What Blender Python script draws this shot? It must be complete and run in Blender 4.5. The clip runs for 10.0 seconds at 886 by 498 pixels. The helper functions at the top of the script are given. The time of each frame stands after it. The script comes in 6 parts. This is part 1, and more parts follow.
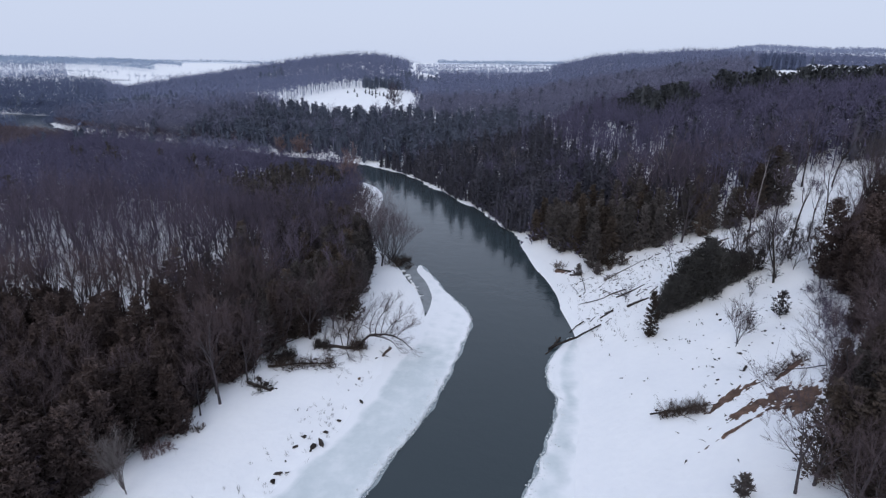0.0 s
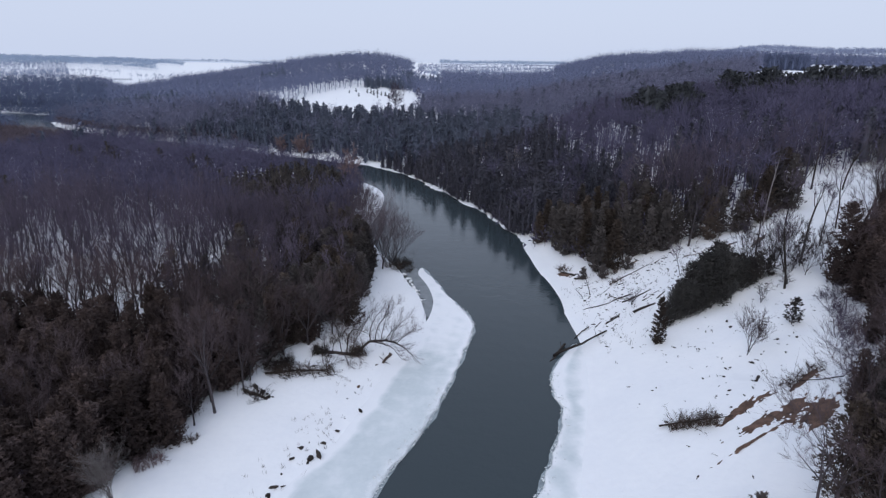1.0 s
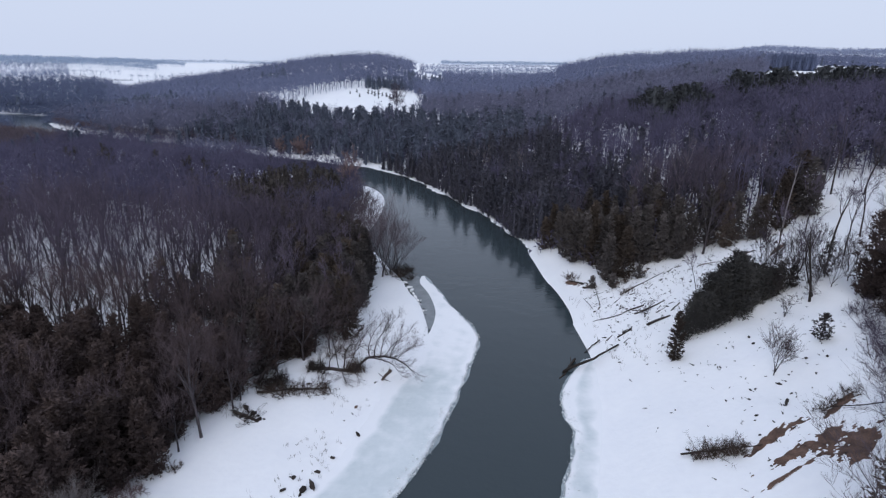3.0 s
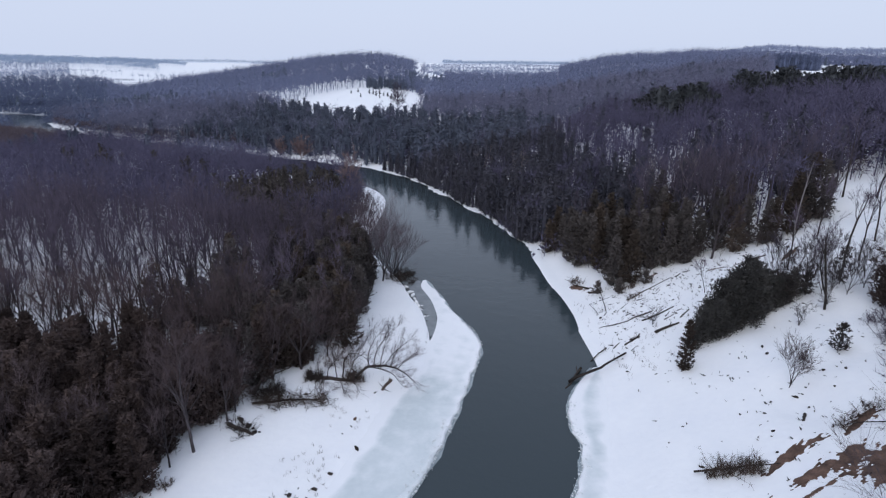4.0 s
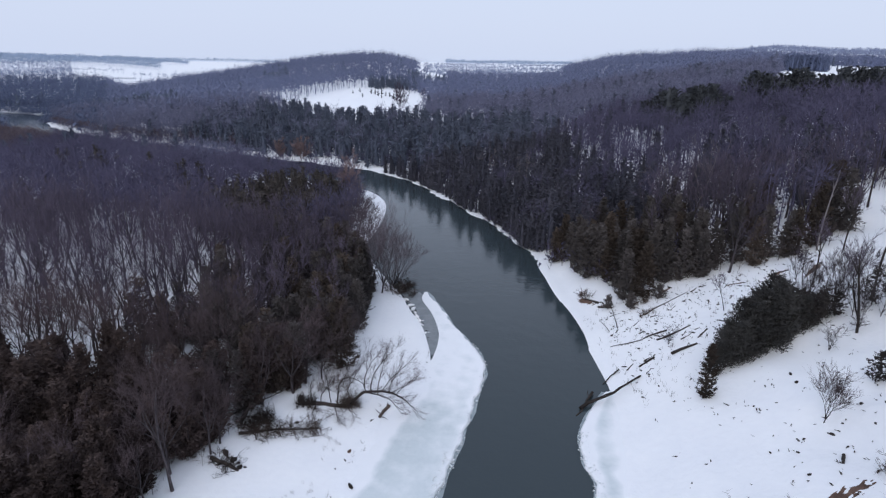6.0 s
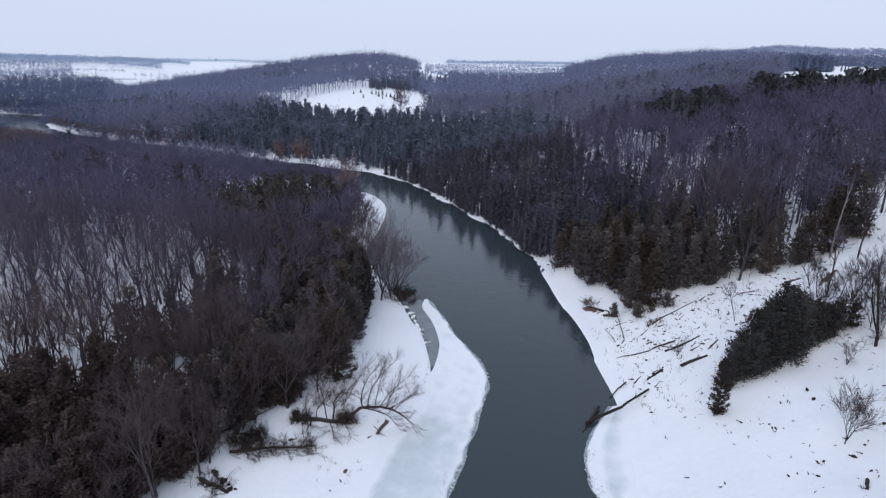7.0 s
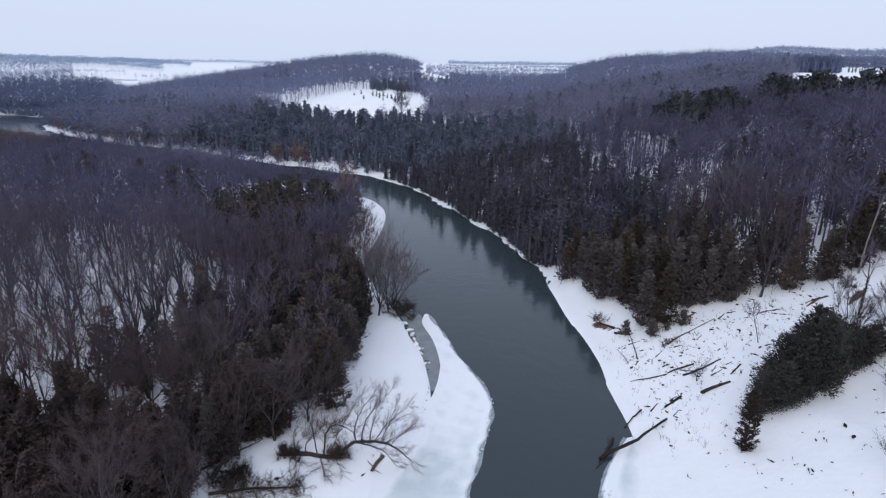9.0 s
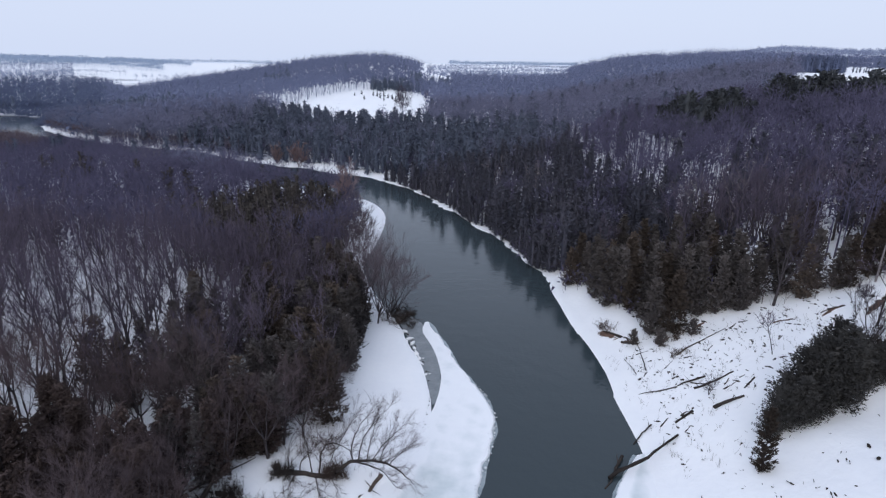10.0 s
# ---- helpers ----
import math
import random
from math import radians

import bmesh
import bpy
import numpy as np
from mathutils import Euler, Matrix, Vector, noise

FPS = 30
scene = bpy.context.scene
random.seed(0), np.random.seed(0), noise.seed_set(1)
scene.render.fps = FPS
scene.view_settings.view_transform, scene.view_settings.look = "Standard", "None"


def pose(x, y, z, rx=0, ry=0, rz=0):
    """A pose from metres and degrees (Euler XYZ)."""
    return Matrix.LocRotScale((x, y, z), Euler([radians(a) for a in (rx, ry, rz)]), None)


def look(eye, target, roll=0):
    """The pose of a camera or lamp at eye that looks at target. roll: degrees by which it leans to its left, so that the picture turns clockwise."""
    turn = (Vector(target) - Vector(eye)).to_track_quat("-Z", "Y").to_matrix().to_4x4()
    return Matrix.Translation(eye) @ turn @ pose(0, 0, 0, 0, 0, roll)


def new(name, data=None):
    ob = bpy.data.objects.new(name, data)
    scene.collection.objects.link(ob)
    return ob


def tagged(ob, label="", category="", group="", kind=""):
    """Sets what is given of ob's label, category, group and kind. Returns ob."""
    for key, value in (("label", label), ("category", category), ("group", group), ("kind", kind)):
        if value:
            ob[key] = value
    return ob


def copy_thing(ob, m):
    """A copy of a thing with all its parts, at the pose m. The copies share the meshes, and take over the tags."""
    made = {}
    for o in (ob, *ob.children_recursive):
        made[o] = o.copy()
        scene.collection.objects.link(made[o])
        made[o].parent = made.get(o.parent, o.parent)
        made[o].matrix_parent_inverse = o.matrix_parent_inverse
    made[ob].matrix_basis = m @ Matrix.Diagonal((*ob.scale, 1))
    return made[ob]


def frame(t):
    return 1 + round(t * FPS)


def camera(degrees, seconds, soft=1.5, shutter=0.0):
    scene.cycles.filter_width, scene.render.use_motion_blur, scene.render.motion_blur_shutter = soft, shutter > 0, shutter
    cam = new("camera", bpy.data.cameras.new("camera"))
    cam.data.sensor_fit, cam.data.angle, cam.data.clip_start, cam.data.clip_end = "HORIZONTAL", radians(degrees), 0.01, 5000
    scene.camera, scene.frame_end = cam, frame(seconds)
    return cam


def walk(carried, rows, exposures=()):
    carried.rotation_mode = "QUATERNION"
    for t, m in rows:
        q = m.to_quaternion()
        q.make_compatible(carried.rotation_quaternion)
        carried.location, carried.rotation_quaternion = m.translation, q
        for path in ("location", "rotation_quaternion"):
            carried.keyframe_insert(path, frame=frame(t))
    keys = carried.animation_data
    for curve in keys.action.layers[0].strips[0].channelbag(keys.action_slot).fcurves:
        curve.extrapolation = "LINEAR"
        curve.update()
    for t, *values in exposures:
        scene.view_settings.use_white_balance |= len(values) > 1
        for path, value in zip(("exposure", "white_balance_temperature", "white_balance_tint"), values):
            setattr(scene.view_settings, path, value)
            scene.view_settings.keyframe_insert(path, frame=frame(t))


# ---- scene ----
cam = camera(75.9, 10.0, 1.2)
PATH = [
    (0, (-3.716, -0.968, 46.302), (-3.619, 0.938, 45.705), 0.7),
    (0.5, (-3.708, 0.292, 46.257), (-3.614, 2.198, 45.66), 0.8),
    (1, (-3.687, 1.627, 46.211), (-3.595, 3.534, 45.613), 0.8),
    (1.5, (-3.713, 3.006, 46.137), (-3.621, 4.913, 45.54), 0.8),
    (2, (-3.693, 4.39, 46.056), (-3.603, 6.297, 45.46), 0.8),
    (2.5, (-3.74, 5.806, 45.998), (-3.651, 7.713, 45.403), 0.8),
    (4, (-3.728, 10.279, 46.015), (-3.645, 12.186, 45.418), 0.8),
    (4.5, (-3.702, 11.84, 46.124), (-3.621, 13.746, 45.527), 0.8),
    (5, (-3.683, 13.453, 46.269), (-3.603, 15.359, 45.67), 0.8),
    (5.5, (-3.607, 15.08, 46.428), (-3.529, 16.987, 45.828), 0.9),
    (7, (-3.279, 20.176, 46.758), (-3.208, 22.083, 46.16), 0.9),
    (7.5, (-3.152, 21.918, 46.862), (-3.083, 23.825, 46.264), 0.9),
    (8, (-3.084, 23.626, 46.95), (-3.016, 25.533, 46.352), 0.9),
    (8.5, (-3.019, 25.351, 47.012), (-2.952, 27.259, 46.415), 0.9),
    (9, (-3.001, 27.068, 47.033), (-2.935, 28.976, 46.437), 0.9),
    (9.5, (-2.965, 28.81, 47.062), (-2.9, 30.718, 46.466), 0.9),
    (10, (-2.954, 30.582, 47.096), (-2.891, 32.49, 46.5), 0.9),
]
walk(cam, [(t, look(eye, target, roll)) for t, eye, target, roll in PATH], [(0, -0.03), (2.5, 0.0), (5.5, 0.04), (10, 0.11)])

# ---- world, sun, exposure ----
world = bpy.data.worlds.new("winter_sky")
scene.world = world
world.use_nodes = True
wn, wl = world.node_tree.nodes, world.node_tree.links
sky = wn.new("ShaderNodeTexSky")
sky.sky_type, sky.sun_disc = "NISHITA", False
sky.sun_elevation, sky.sun_rotation = radians(32), radians(200)
sky.dust_density, sky.air_density = 4.0, 1.5
veil = wn.new("ShaderNodeMix")
veil.data_type, veil.blend_type = "RGBA", "MIX"
veil.inputs[0].default_value = 0.9
veil.inputs[7].default_value = (6.55, 7.4, 9.5, 1)
wl.new(sky.outputs[0], veil.inputs[6])
wl.new(veil.outputs[2], wn["Background"].inputs[0])
wn["Background"].inputs[1].default_value = 0.1
sun = new("sun", bpy.data.lights.new("sun", "SUN"))
sun.data.energy, sun.data.angle, sun.data.color = 0.8, radians(40), (1.0, 0.97, 0.93)
sun.matrix_world = look((-60, -160, 120), (0, 0, 0))


# ---- materials ----
def material(name, low, high, rough=0.8, scale=1.0, fine=8.0, bump=0.2, spec=0.3, vary=0.25, islands=False, depth=0.05):
    """Two-scale noise between two colours, relief, and a random shade for each object or island."""
    m = bpy.data.materials.new(name)
    m.use_nodes = True
    n, l = m.node_tree.nodes, m.node_tree.links
    b = n["Principled BSDF"]
    co = n.new("ShaderNodeTexCoord")
    big, small = n.new("ShaderNodeTexNoise"), n.new("ShaderNodeTexNoise")
    big.inputs["Scale"].default_value, small.inputs["Scale"].default_value = scale, scale * fine
    small.inputs["Detail"].default_value = 5
    for t in (big, small):
        l.new(co.outputs["Object"], t.inputs["Vector"])
    add = n.new("ShaderNodeMath"); add.operation = "MULTIPLY_ADD"
    l.new(small.outputs[0], add.inputs[0]); add.inputs[1].default_value = 0.6
    l.new(big.outputs[0], add.inputs[2])
    sub = n.new("ShaderNodeMapRange")
    sub.inputs[1].default_value, sub.inputs[2].default_value = 0.5, 1.1
    l.new(add.outputs[0], sub.inputs[0])
    mix = n.new("ShaderNodeMix"); mix.data_type = "RGBA"
    mix.inputs[6].default_value, mix.inputs[7].default_value = (*low, 1), (*high, 1)
    l.new(sub.outputs[0], mix.inputs[0])
    hsv = n.new("ShaderNodeHueSaturation")
    rnd = n.new("ShaderNodeNewGeometry" if islands else "ShaderNodeObjectInfo")
    val = n.new("ShaderNodeMapRange")
    val.inputs[3].default_value, val.inputs[4].default_value = 1 - vary, 1 + vary
    l.new(rnd.outputs["Random Per Island" if islands else "Random"], val.inputs[0])
    l.new(val.outputs[0], hsv.inputs["Value"])
    l.new(mix.outputs[2], hsv.inputs["Color"])
    l.new(hsv.outputs[0], b.inputs["Base Color"])
    b.inputs["Roughness"].default_value = rough
    b.inputs["Specular IOR Level"].default_value = spec
    if bump:
        bp = n.new("ShaderNodeBump")
        bp.inputs["Strength"].default_value, bp.inputs["Distance"].default_value = bump, depth
        l.new(add.outputs[0], bp.inputs["Height"])
        l.new(bp.outputs[0], b.inputs["Normal"])
    return m


SNOW = material("snow", (0.85, 0.865, 0.895), (0.91, 0.92, 0.935), 0.7, 0.12, 9, 0.4, 0.2, 0.0, depth=0.45)
ICE = material("river_ice", (0.57, 0.63, 0.65), (0.69, 0.74, 0.76), 0.35, 0.10, 14, 0.15, 0.4, 0.0)
def snowed(m, snow):
    """Lay wind-blown snow on a material, as thick as the mesh's snow_cover says."""
    n, l = m.node_tree.nodes, m.node_tree.links
    b = n["Principled BSDF"]
    under = b.inputs["Base Color"].links[0].from_socket
    at = n.new("ShaderNodeAttribute"); at.attribute_name = "snow_cover"
    co, tex = n.new("ShaderNodeTexCoord"), n.new("ShaderNodeTexNoise")
    tex.inputs["Scale"].default_value, tex.inputs["Detail"].default_value = 0.5, 7
    l.new(co.outputs["Object"], tex.inputs["Vector"])
    add = n.new("ShaderNodeMath"); add.operation = "MULTIPLY_ADD"
    l.new(tex.outputs[0], add.inputs[0]); add.inputs[1].default_value = 0.9
    l.new(at.outputs["Fac"], add.inputs[2])
    ramp = n.new("ShaderNodeMapRange")
    ramp.inputs[1].default_value, ramp.inputs[2].default_value = 0.45, 1.15
    l.new(add.outputs[0], ramp.inputs[0])
    mix = n.new("ShaderNodeMix"); mix.data_type = "RGBA"
    mix.inputs[7].default_value = (*snow, 1)
    l.new(ramp.outputs[0], mix.inputs[0]), l.new(under, mix.inputs[6]), l.new(mix.outputs[2], b.inputs["Base Color"])


snowed(ICE, (0.875, 0.89, 0.912))
BARK = material("grey_bark", (0.035, 0.030, 0.034), (0.100, 0.088, 0.093), 0.9, 1.5, 8, 0.6, 0.1, 0.3)
NEAR_TWIG = material("brown_twigs", (0.074, 0.056, 0.061), (0.130, 0.100, 0.107), 0.9, 0.5, 4, 0, 0.1, 0.35)
TWIG = material("twigs", (0.077, 0.064, 0.087), (0.134, 0.113, 0.152), 0.9, 0.5, 4, 0, 0.1, 0.35)
DEAD_BARK = material("dead_bark", (0.15, 0.135, 0.138), (0.27, 0.245, 0.245), 0.9, 1.5, 8, 0.4, 0.1, 0.2)
PALE = material("pale_bark", (0.10, 0.088, 0.088), (0.19, 0.172, 0.17), 0.9, 1.5, 8, 0.4, 0.1, 0.2)
RUST = material("rusty_twigs", (0.150, 0.108, 0.112), (0.232, 0.168, 0.168), 0.9, 0.5, 4, 0, 0.1, 0.2)
RUST_WOODS = material("rusty_brush", (0.088, 0.072, 0.086), (0.145, 0.116, 0.130), 0.9, 0.05, 6, 0, 0.1, 0.3, True)
CEDAR = material("cedar_foliage", (0.047, 0.042, 0.043), (0.106, 0.094, 0.090), 0.85, 0.35, 6, 0, 0.1, 0.45)
SLUSH = material("channel_slush", (0.145, 0.163, 0.176), (0.262, 0.284, 0.300), 0.45, 0.35, 6, 0.2, 0.3, 0.0)
FROST = material("frost", (0.66, 0.70, 0.73), (0.84, 0.86, 0.88), 0.6, 0.5, 6, 0.0, 0.3, 0.1, True)
SKIM = material("skim_ice", (0.16, 0.20, 0.22), (0.36, 0.41, 0.43), 0.3, 0.8, 6, 0.2, 0.4, 0.0)
BROWN_CEDAR = material("browned_cedar_foliage", (0.049, 0.039, 0.034), (0.102, 0.080, 0.067), 0.85, 0.35, 6, 0, 0.1, 0.4)
CLUMP_CEDAR = material("dark_cedar_foliage", (0.034, 0.034, 0.035), (0.080, 0.077, 0.074), 0.85, 0.35, 6, 0, 0.1, 0.3)
RED_CEDAR = material("rust_brown_cedar_foliage", (0.047, 0.035, 0.034), (0.098, 0.072, 0.066), 0.85, 0.35, 6, 0, 0.1, 0.4)
WILLOW = material("willow_twigs", (0.088, 0.072, 0.084), (0.158, 0.130, 0.146), 0.9, 0.5, 4, 0, 0.1, 0.2)
PINE = material("pine_needles", (0.044, 0.049, 0.056), (0.080, 0.085, 0.092), 0.85, 0.6, 5, 0, 0.1, 0.3)
# hardwoods of the middle distance, a slight blue haze put into the colour
HAZED_WOODS = material("woods_twigs", (0.077, 0.071, 0.115), (0.120, 0.112, 0.174), 0.9, 0.05, 6, 0, 0.1, 0.18, True)
# twigs paler and bluer than nearby ones: haze mixed into the base colour
HAZED_MID_WOODS = material("hillside_twigs", (0.128, 0.131, 0.192), (0.180, 0.182, 0.258), 0.9, 0.04, 6, 0, 0.1, 0.12, True)
# distant hardwoods, with aerial haze painted in as a pale blue base
HAZED_FAR_WOODS = material("distant_woods_twigs", (0.146, 0.166, 0.256), (0.184, 0.206, 0.306), 0.9, 0.012, 6, 0, 0.1, 0.05, True)
# conifers of far hills and field grove, green bleached towards haze blue
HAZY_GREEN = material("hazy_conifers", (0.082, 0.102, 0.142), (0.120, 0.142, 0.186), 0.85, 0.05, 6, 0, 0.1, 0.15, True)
# woods at the bend: blue distance haze is part of this colour
HAZED_BEND_WOODS = material("bend_woods", (0.100, 0.122, 0.196), (0.130, 0.154, 0.236), 0.9, 0.012, 6, 0, 0.1, 0.05, True)
# ridge trees coloured as seen through haze, paler and bluer than bark
HAZED_RIDGE_WOODS = material("ridge_woods", (0.21, 0.245, 0.345), (0.25, 0.285, 0.39), 0.9, 0.01, 6, 0, 0.1, 0.05, True)
# horizon trees close to the sky's blue, strong haze painted into them
HAZED_LINE_WOODS = material("horizon_woods", (0.29, 0.36, 0.47), (0.35, 0.42, 0.53), 0.9, 0.01, 6, 0, 0.1, 0.1, True)
GROVE_GREEN = material("grove_foliage", (0.050, 0.045, 0.044), (0.098, 0.086, 0.080), 0.85, 0.1, 6, 0, 0.1, 0.25, True)
# cedars farther off, foliage tinted blue to stand for haze
HAZED_WOODS_GREEN = material("woods_foliage", (0.048, 0.050, 0.067), (0.090, 0.088, 0.111), 0.85, 0.05, 6, 0, 0.1, 0.35, True)
# foliage across the valley, lightened and blued in place of real haze
HAZED_FAR_GREEN = material("hillside_foliage", (0.074, 0.088, 0.122), (0.110, 0.124, 0.164), 0.85, 0.05, 6, 0, 0.1, 0.14, True)
EARTH = material("bare_earth", (0.060, 0.043, 0.038), (0.225, 0.142, 0.108), 0.95, 0.9, 7, 0.9, 0.1, 0.1, depth=0.2)
LOG = material("weathered_log", (0.018, 0.016, 0.016), (0.066, 0.055, 0.050), 0.9, 1.2, 10, 0.8, 0.1, 0.3)
BRUSH_WOODS = material("thicket_twigs", (0.060, 0.048, 0.050), (0.110, 0.089, 0.092), 0.9, 0.3, 6, 0, 0.1, 0.3, True)
BRUSH = material("dry_brush", (0.054, 0.041, 0.036), (0.130, 0.097, 0.083), 0.9, 0.8, 6, 0, 0.1, 0.3)


def water_material():
    m = bpy.data.materials.new("river_water")
    m.use_nodes = True
    n, l = m.node_tree.nodes, m.node_tree.links
    b = n["Principled BSDF"]
    b.inputs["Base Color"].default_value = (0.036, 0.050, 0.057, 1)
    b.inputs["Roughness"].default_value = 0.09
    b.inputs["IOR"].default_value = 1.33
    co = n.new("ShaderNodeTexCoord")
    fine, wide, patch = (n.new("ShaderNodeTexNoise") for _ in range(3))
    for t, scale, detail in ((fine, 1.6, 4), (wide, 0.35, 5), (patch, 0.05, 3)):
        t.inputs["Scale"].default_value, t.inputs["Detail"].default_value = scale, detail
        l.new(co.outputs["Object"], t.inputs["Vector"])
    calm = n.new("ShaderNodeMapRange")
    calm.inputs[1].default_value, calm.inputs[2].default_value, calm.inputs[3].default_value, calm.inputs[4].default_value = 0.35, 0.7, 0.25, 1.0
    l.new(patch.outputs[0], calm.inputs[0])
    sum_, mul = n.new("ShaderNodeMath"), n.new("ShaderNodeMath")
    sum_.operation, mul.operation = "MULTIPLY_ADD", "MULTIPLY"
    l.new(fine.outputs[0], sum_.inputs[0]); sum_.inputs[1].default_value = 0.3
    l.new(wide.outputs[0], sum_.inputs[2])
    l.new(sum_.outputs[0], mul.inputs[0]), l.new(calm.outputs[0], mul.inputs[1])
    bp = n.new("ShaderNodeBump")
    bp.inputs["Strength"].default_value, bp.inputs["Distance"].default_value = 0.5, 0.2
    l.new(mul.outputs[0], bp.inputs["Height"]), l.new(bp.outputs[0], b.inputs["Normal"])
    return m


WATER = water_material()


# ---- mesh helpers ----
def mesh_of(name, verts, faces, mat, smooth=False):
    """A mesh from an (n, 3) array and an (m, 3) or (m, 4) array of corners."""
    verts, faces = np.asarray(verts, np.float32), np.asarray(faces, np.int32)
    k = faces.shape[1]
    me = bpy.data.meshes.new(name)
    me.vertices.add(len(verts)); me.vertices.foreach_set("co", verts.ravel())
    me.loops.add(faces.size); me.loops.foreach_set("vertex_index", faces.ravel())
    me.polygons.add(len(faces))
    me.polygons.foreach_set("loop_start", np.arange(0, faces.size, k, dtype=np.int32))
    if smooth:
        me.polygons.foreach_set("use_smooth", np.ones(len(faces), bool))
    me.update(calc_edges=True)
    me.materials.append(mat)
    return me


def part(name, me, parent, label=""):
    ob = new(name, me)
    ob.parent = parent
    return tagged(ob, label)


class Build:
    """Collects triangles."""
    def __init__(self):
        self.v, self.f, self.n = [], [], 0

    def add(self, v, f):
        self.v.append(np.asarray(v, float)); self.f.append(np.asarray(f, int) + self.n)
        self.n += len(v)

    def tube(self, pts, radii, sides=4, tip=True):
        """A tapering limb along pts; the last point is a tip."""
        pts = np.asarray(pts, float)
        m = len(pts) - 1 if tip else len(pts)
        way = np.gradient(pts, axis=0)
        way /= np.linalg.norm(way, axis=1)[:, None] + 1e-9
        ref = np.where(np.abs(way[:, 2:3]) > 0.8, [[1.0, 0, 0]], [[0, 0, 1.0]])
        a = np.cross(way, ref); a /= np.linalg.norm(a, axis=1)[:, None] + 1e-9
        b = np.cross(way, a)
        ang = np.arange(sides) * 2 * np.pi / sides
        ring = [pts[i] + radii[i] * (np.cos(ang)[:, None] * a[i] + np.sin(ang)[:, None] * b[i]) for i in range(m)]
        v = np.concatenate(ring + ([pts[-1:]] if tip else []))
        j = np.arange(sides); k = (j + 1) % sides
        f = []
        for i in range(m - 1):
            p, q = i * sides, (i + 1) * sides
            f += [np.stack([p + j, p + k, q + k], 1), np.stack([p + j, q + k, q + j], 1)]
        if tip:
            p = (m - 1) * sides
            f.append(np.stack([p + j, p + k, np.full(sides, m * sides)], 1))
        self.add(v, np.concatenate(f))

    def slivers(self, base, end, width, rng, face=None):
        """Many thin twigs at once, one triangle each, facing as they fall or towards face."""
        w = end - base
        side = np.cross(w, rng.normal(size=w.shape) if face is None else face)
        side *= (width / 2 / (np.linalg.norm(side, axis=1) + 1e-9))[:, None]
        n = len(base)
        i = np.arange(n)
        self.add(np.concatenate([base - side, base + side, end]), np.stack([i, i + n, i + 2 * n], 1))

    def arrays(self):
        return np.concatenate(self.v), np.concatenate(self.f)

    def mesh(self, name, mat, smooth=False):
        return mesh_of(name, *self.arrays(), mat, smooth)


def smooth(a, b, x):
    t = np.clip((x - a) / (b - a), 0, 1)
    return t * t * (3 - 2 * t)


def spline(pts, step):
    """A smooth line through pts, with points about step apart."""
    p = np.array([pts[0], *pts, pts[-1]], float)
    out = []
    for i in range(1, len(p) - 2):
        n = max(2, int(np.linalg.norm(p[i + 1] - p[i]) / step))
        t = np.linspace(0, 1, n, endpoint=False)[:, None]
        a, b, c, d = p[i - 1], p[i], p[i + 1], p[i + 2]
        out.append(0.5 * (2 * b + (c - a) * t + (2 * a - 5 * b + 4 * c - d) * t ** 2 + (3 * b - a - 3 * c + d) * t ** 3))
    return np.concatenate(out + [p[-1:]])


def waves(x, y, size, seed):
    """Cheap smooth noise, about -1 to 1."""
    r = np.random.RandomState(seed)
    s = 0
    for k in range(7):
        a, ph = r.uniform(0, 2 * np.pi, 2)
        f = 2 * np.pi / size * r.uniform(0.6, 1.7)
        s = s + np.sin(f * (np.cos(a) * x + np.sin(a) * y) + ph)
    return s / 3.5


# ---- river banks and the lie of the land ----
BANK_L = [(-75, -500), (-52, -120), (-38, -10), (-27, 35), (-20, 53), (-13.6, 65), (-8.8, 80), (-8, 86), (-3.4, 90), (-1.9, 98),
          (-1.7, 106), (-3.2, 117), (-5.5, 123), (-7, 130), (-10, 138), (-15, 152), (-18.5, 168), (-17, 182), (-16, 198),
          (-16, 215), (-18, 227), (-23, 240), (-30, 248), (-42, 254), (-60, 268), (-85, 288), (-120, 312), (-160, 342), (-200, 365),
          (-245, 395), (-300, 436), (-345, 468), (-400, 500), (-470, 530), (-580, 560), (-760, 590)]
BANK_R = [(-35, -500), (-15, -120), (-2, -10), (7, 30), (13.8, 51.4), (16.3, 60), (19.7, 69.6), (22.6, 79), (25, 90), (25.6, 97),
          (25.8, 105), (26.8, 113), (26.5, 123), (25.6, 132), (25.6, 142), (25.5, 151), (27, 159), (24.5, 164), (22.4, 172),
          (21.8, 182), (18, 192), (15.5, 203), (12, 208), (9, 218), (5.6, 230), (0, 243), (-9.6, 265), (-24, 286), (-44, 301),
          (-64, 315), (-85, 326), (-117, 350), (-138, 370), (-199, 397), (-260, 445), (-300, 488), (-316, 520), (-330, 560), (-352, 592), (-400, 612), (-480, 632), (-590, 655), (-770, 690)]
LINE_L, LINE_R = spline(BANK_L, 4.0), spline(BANK_R, 4.0)


def line_distance(x, y, line):
    best = np.full(x.shape, 1e9)
    for (ax, ay), (bx, by) in zip(line[:-1], line[1:]):
        dx, dy = bx - ax, by - ay
        t = np.clip(((x - ax) * dx + (y - ay) * dy) / (dx * dx + dy * dy), 0, 1)
        best = np.minimum(best, (x - ax - t * dx) ** 2 + (y - ay - t * dy) ** 2)
    return np.sqrt(best)


def within(x, y, poly):
    inside = np.zeros(x.shape, bool)
    for (ax, ay), (bx, by) in zip(poly, np.roll(poly, -1, 0)):
        if ay != by:
            inside ^= ((ay > y) != (by > y)) & (x < (bx - ax) * (y - ay) / (by - ay) + ax)
    return inside


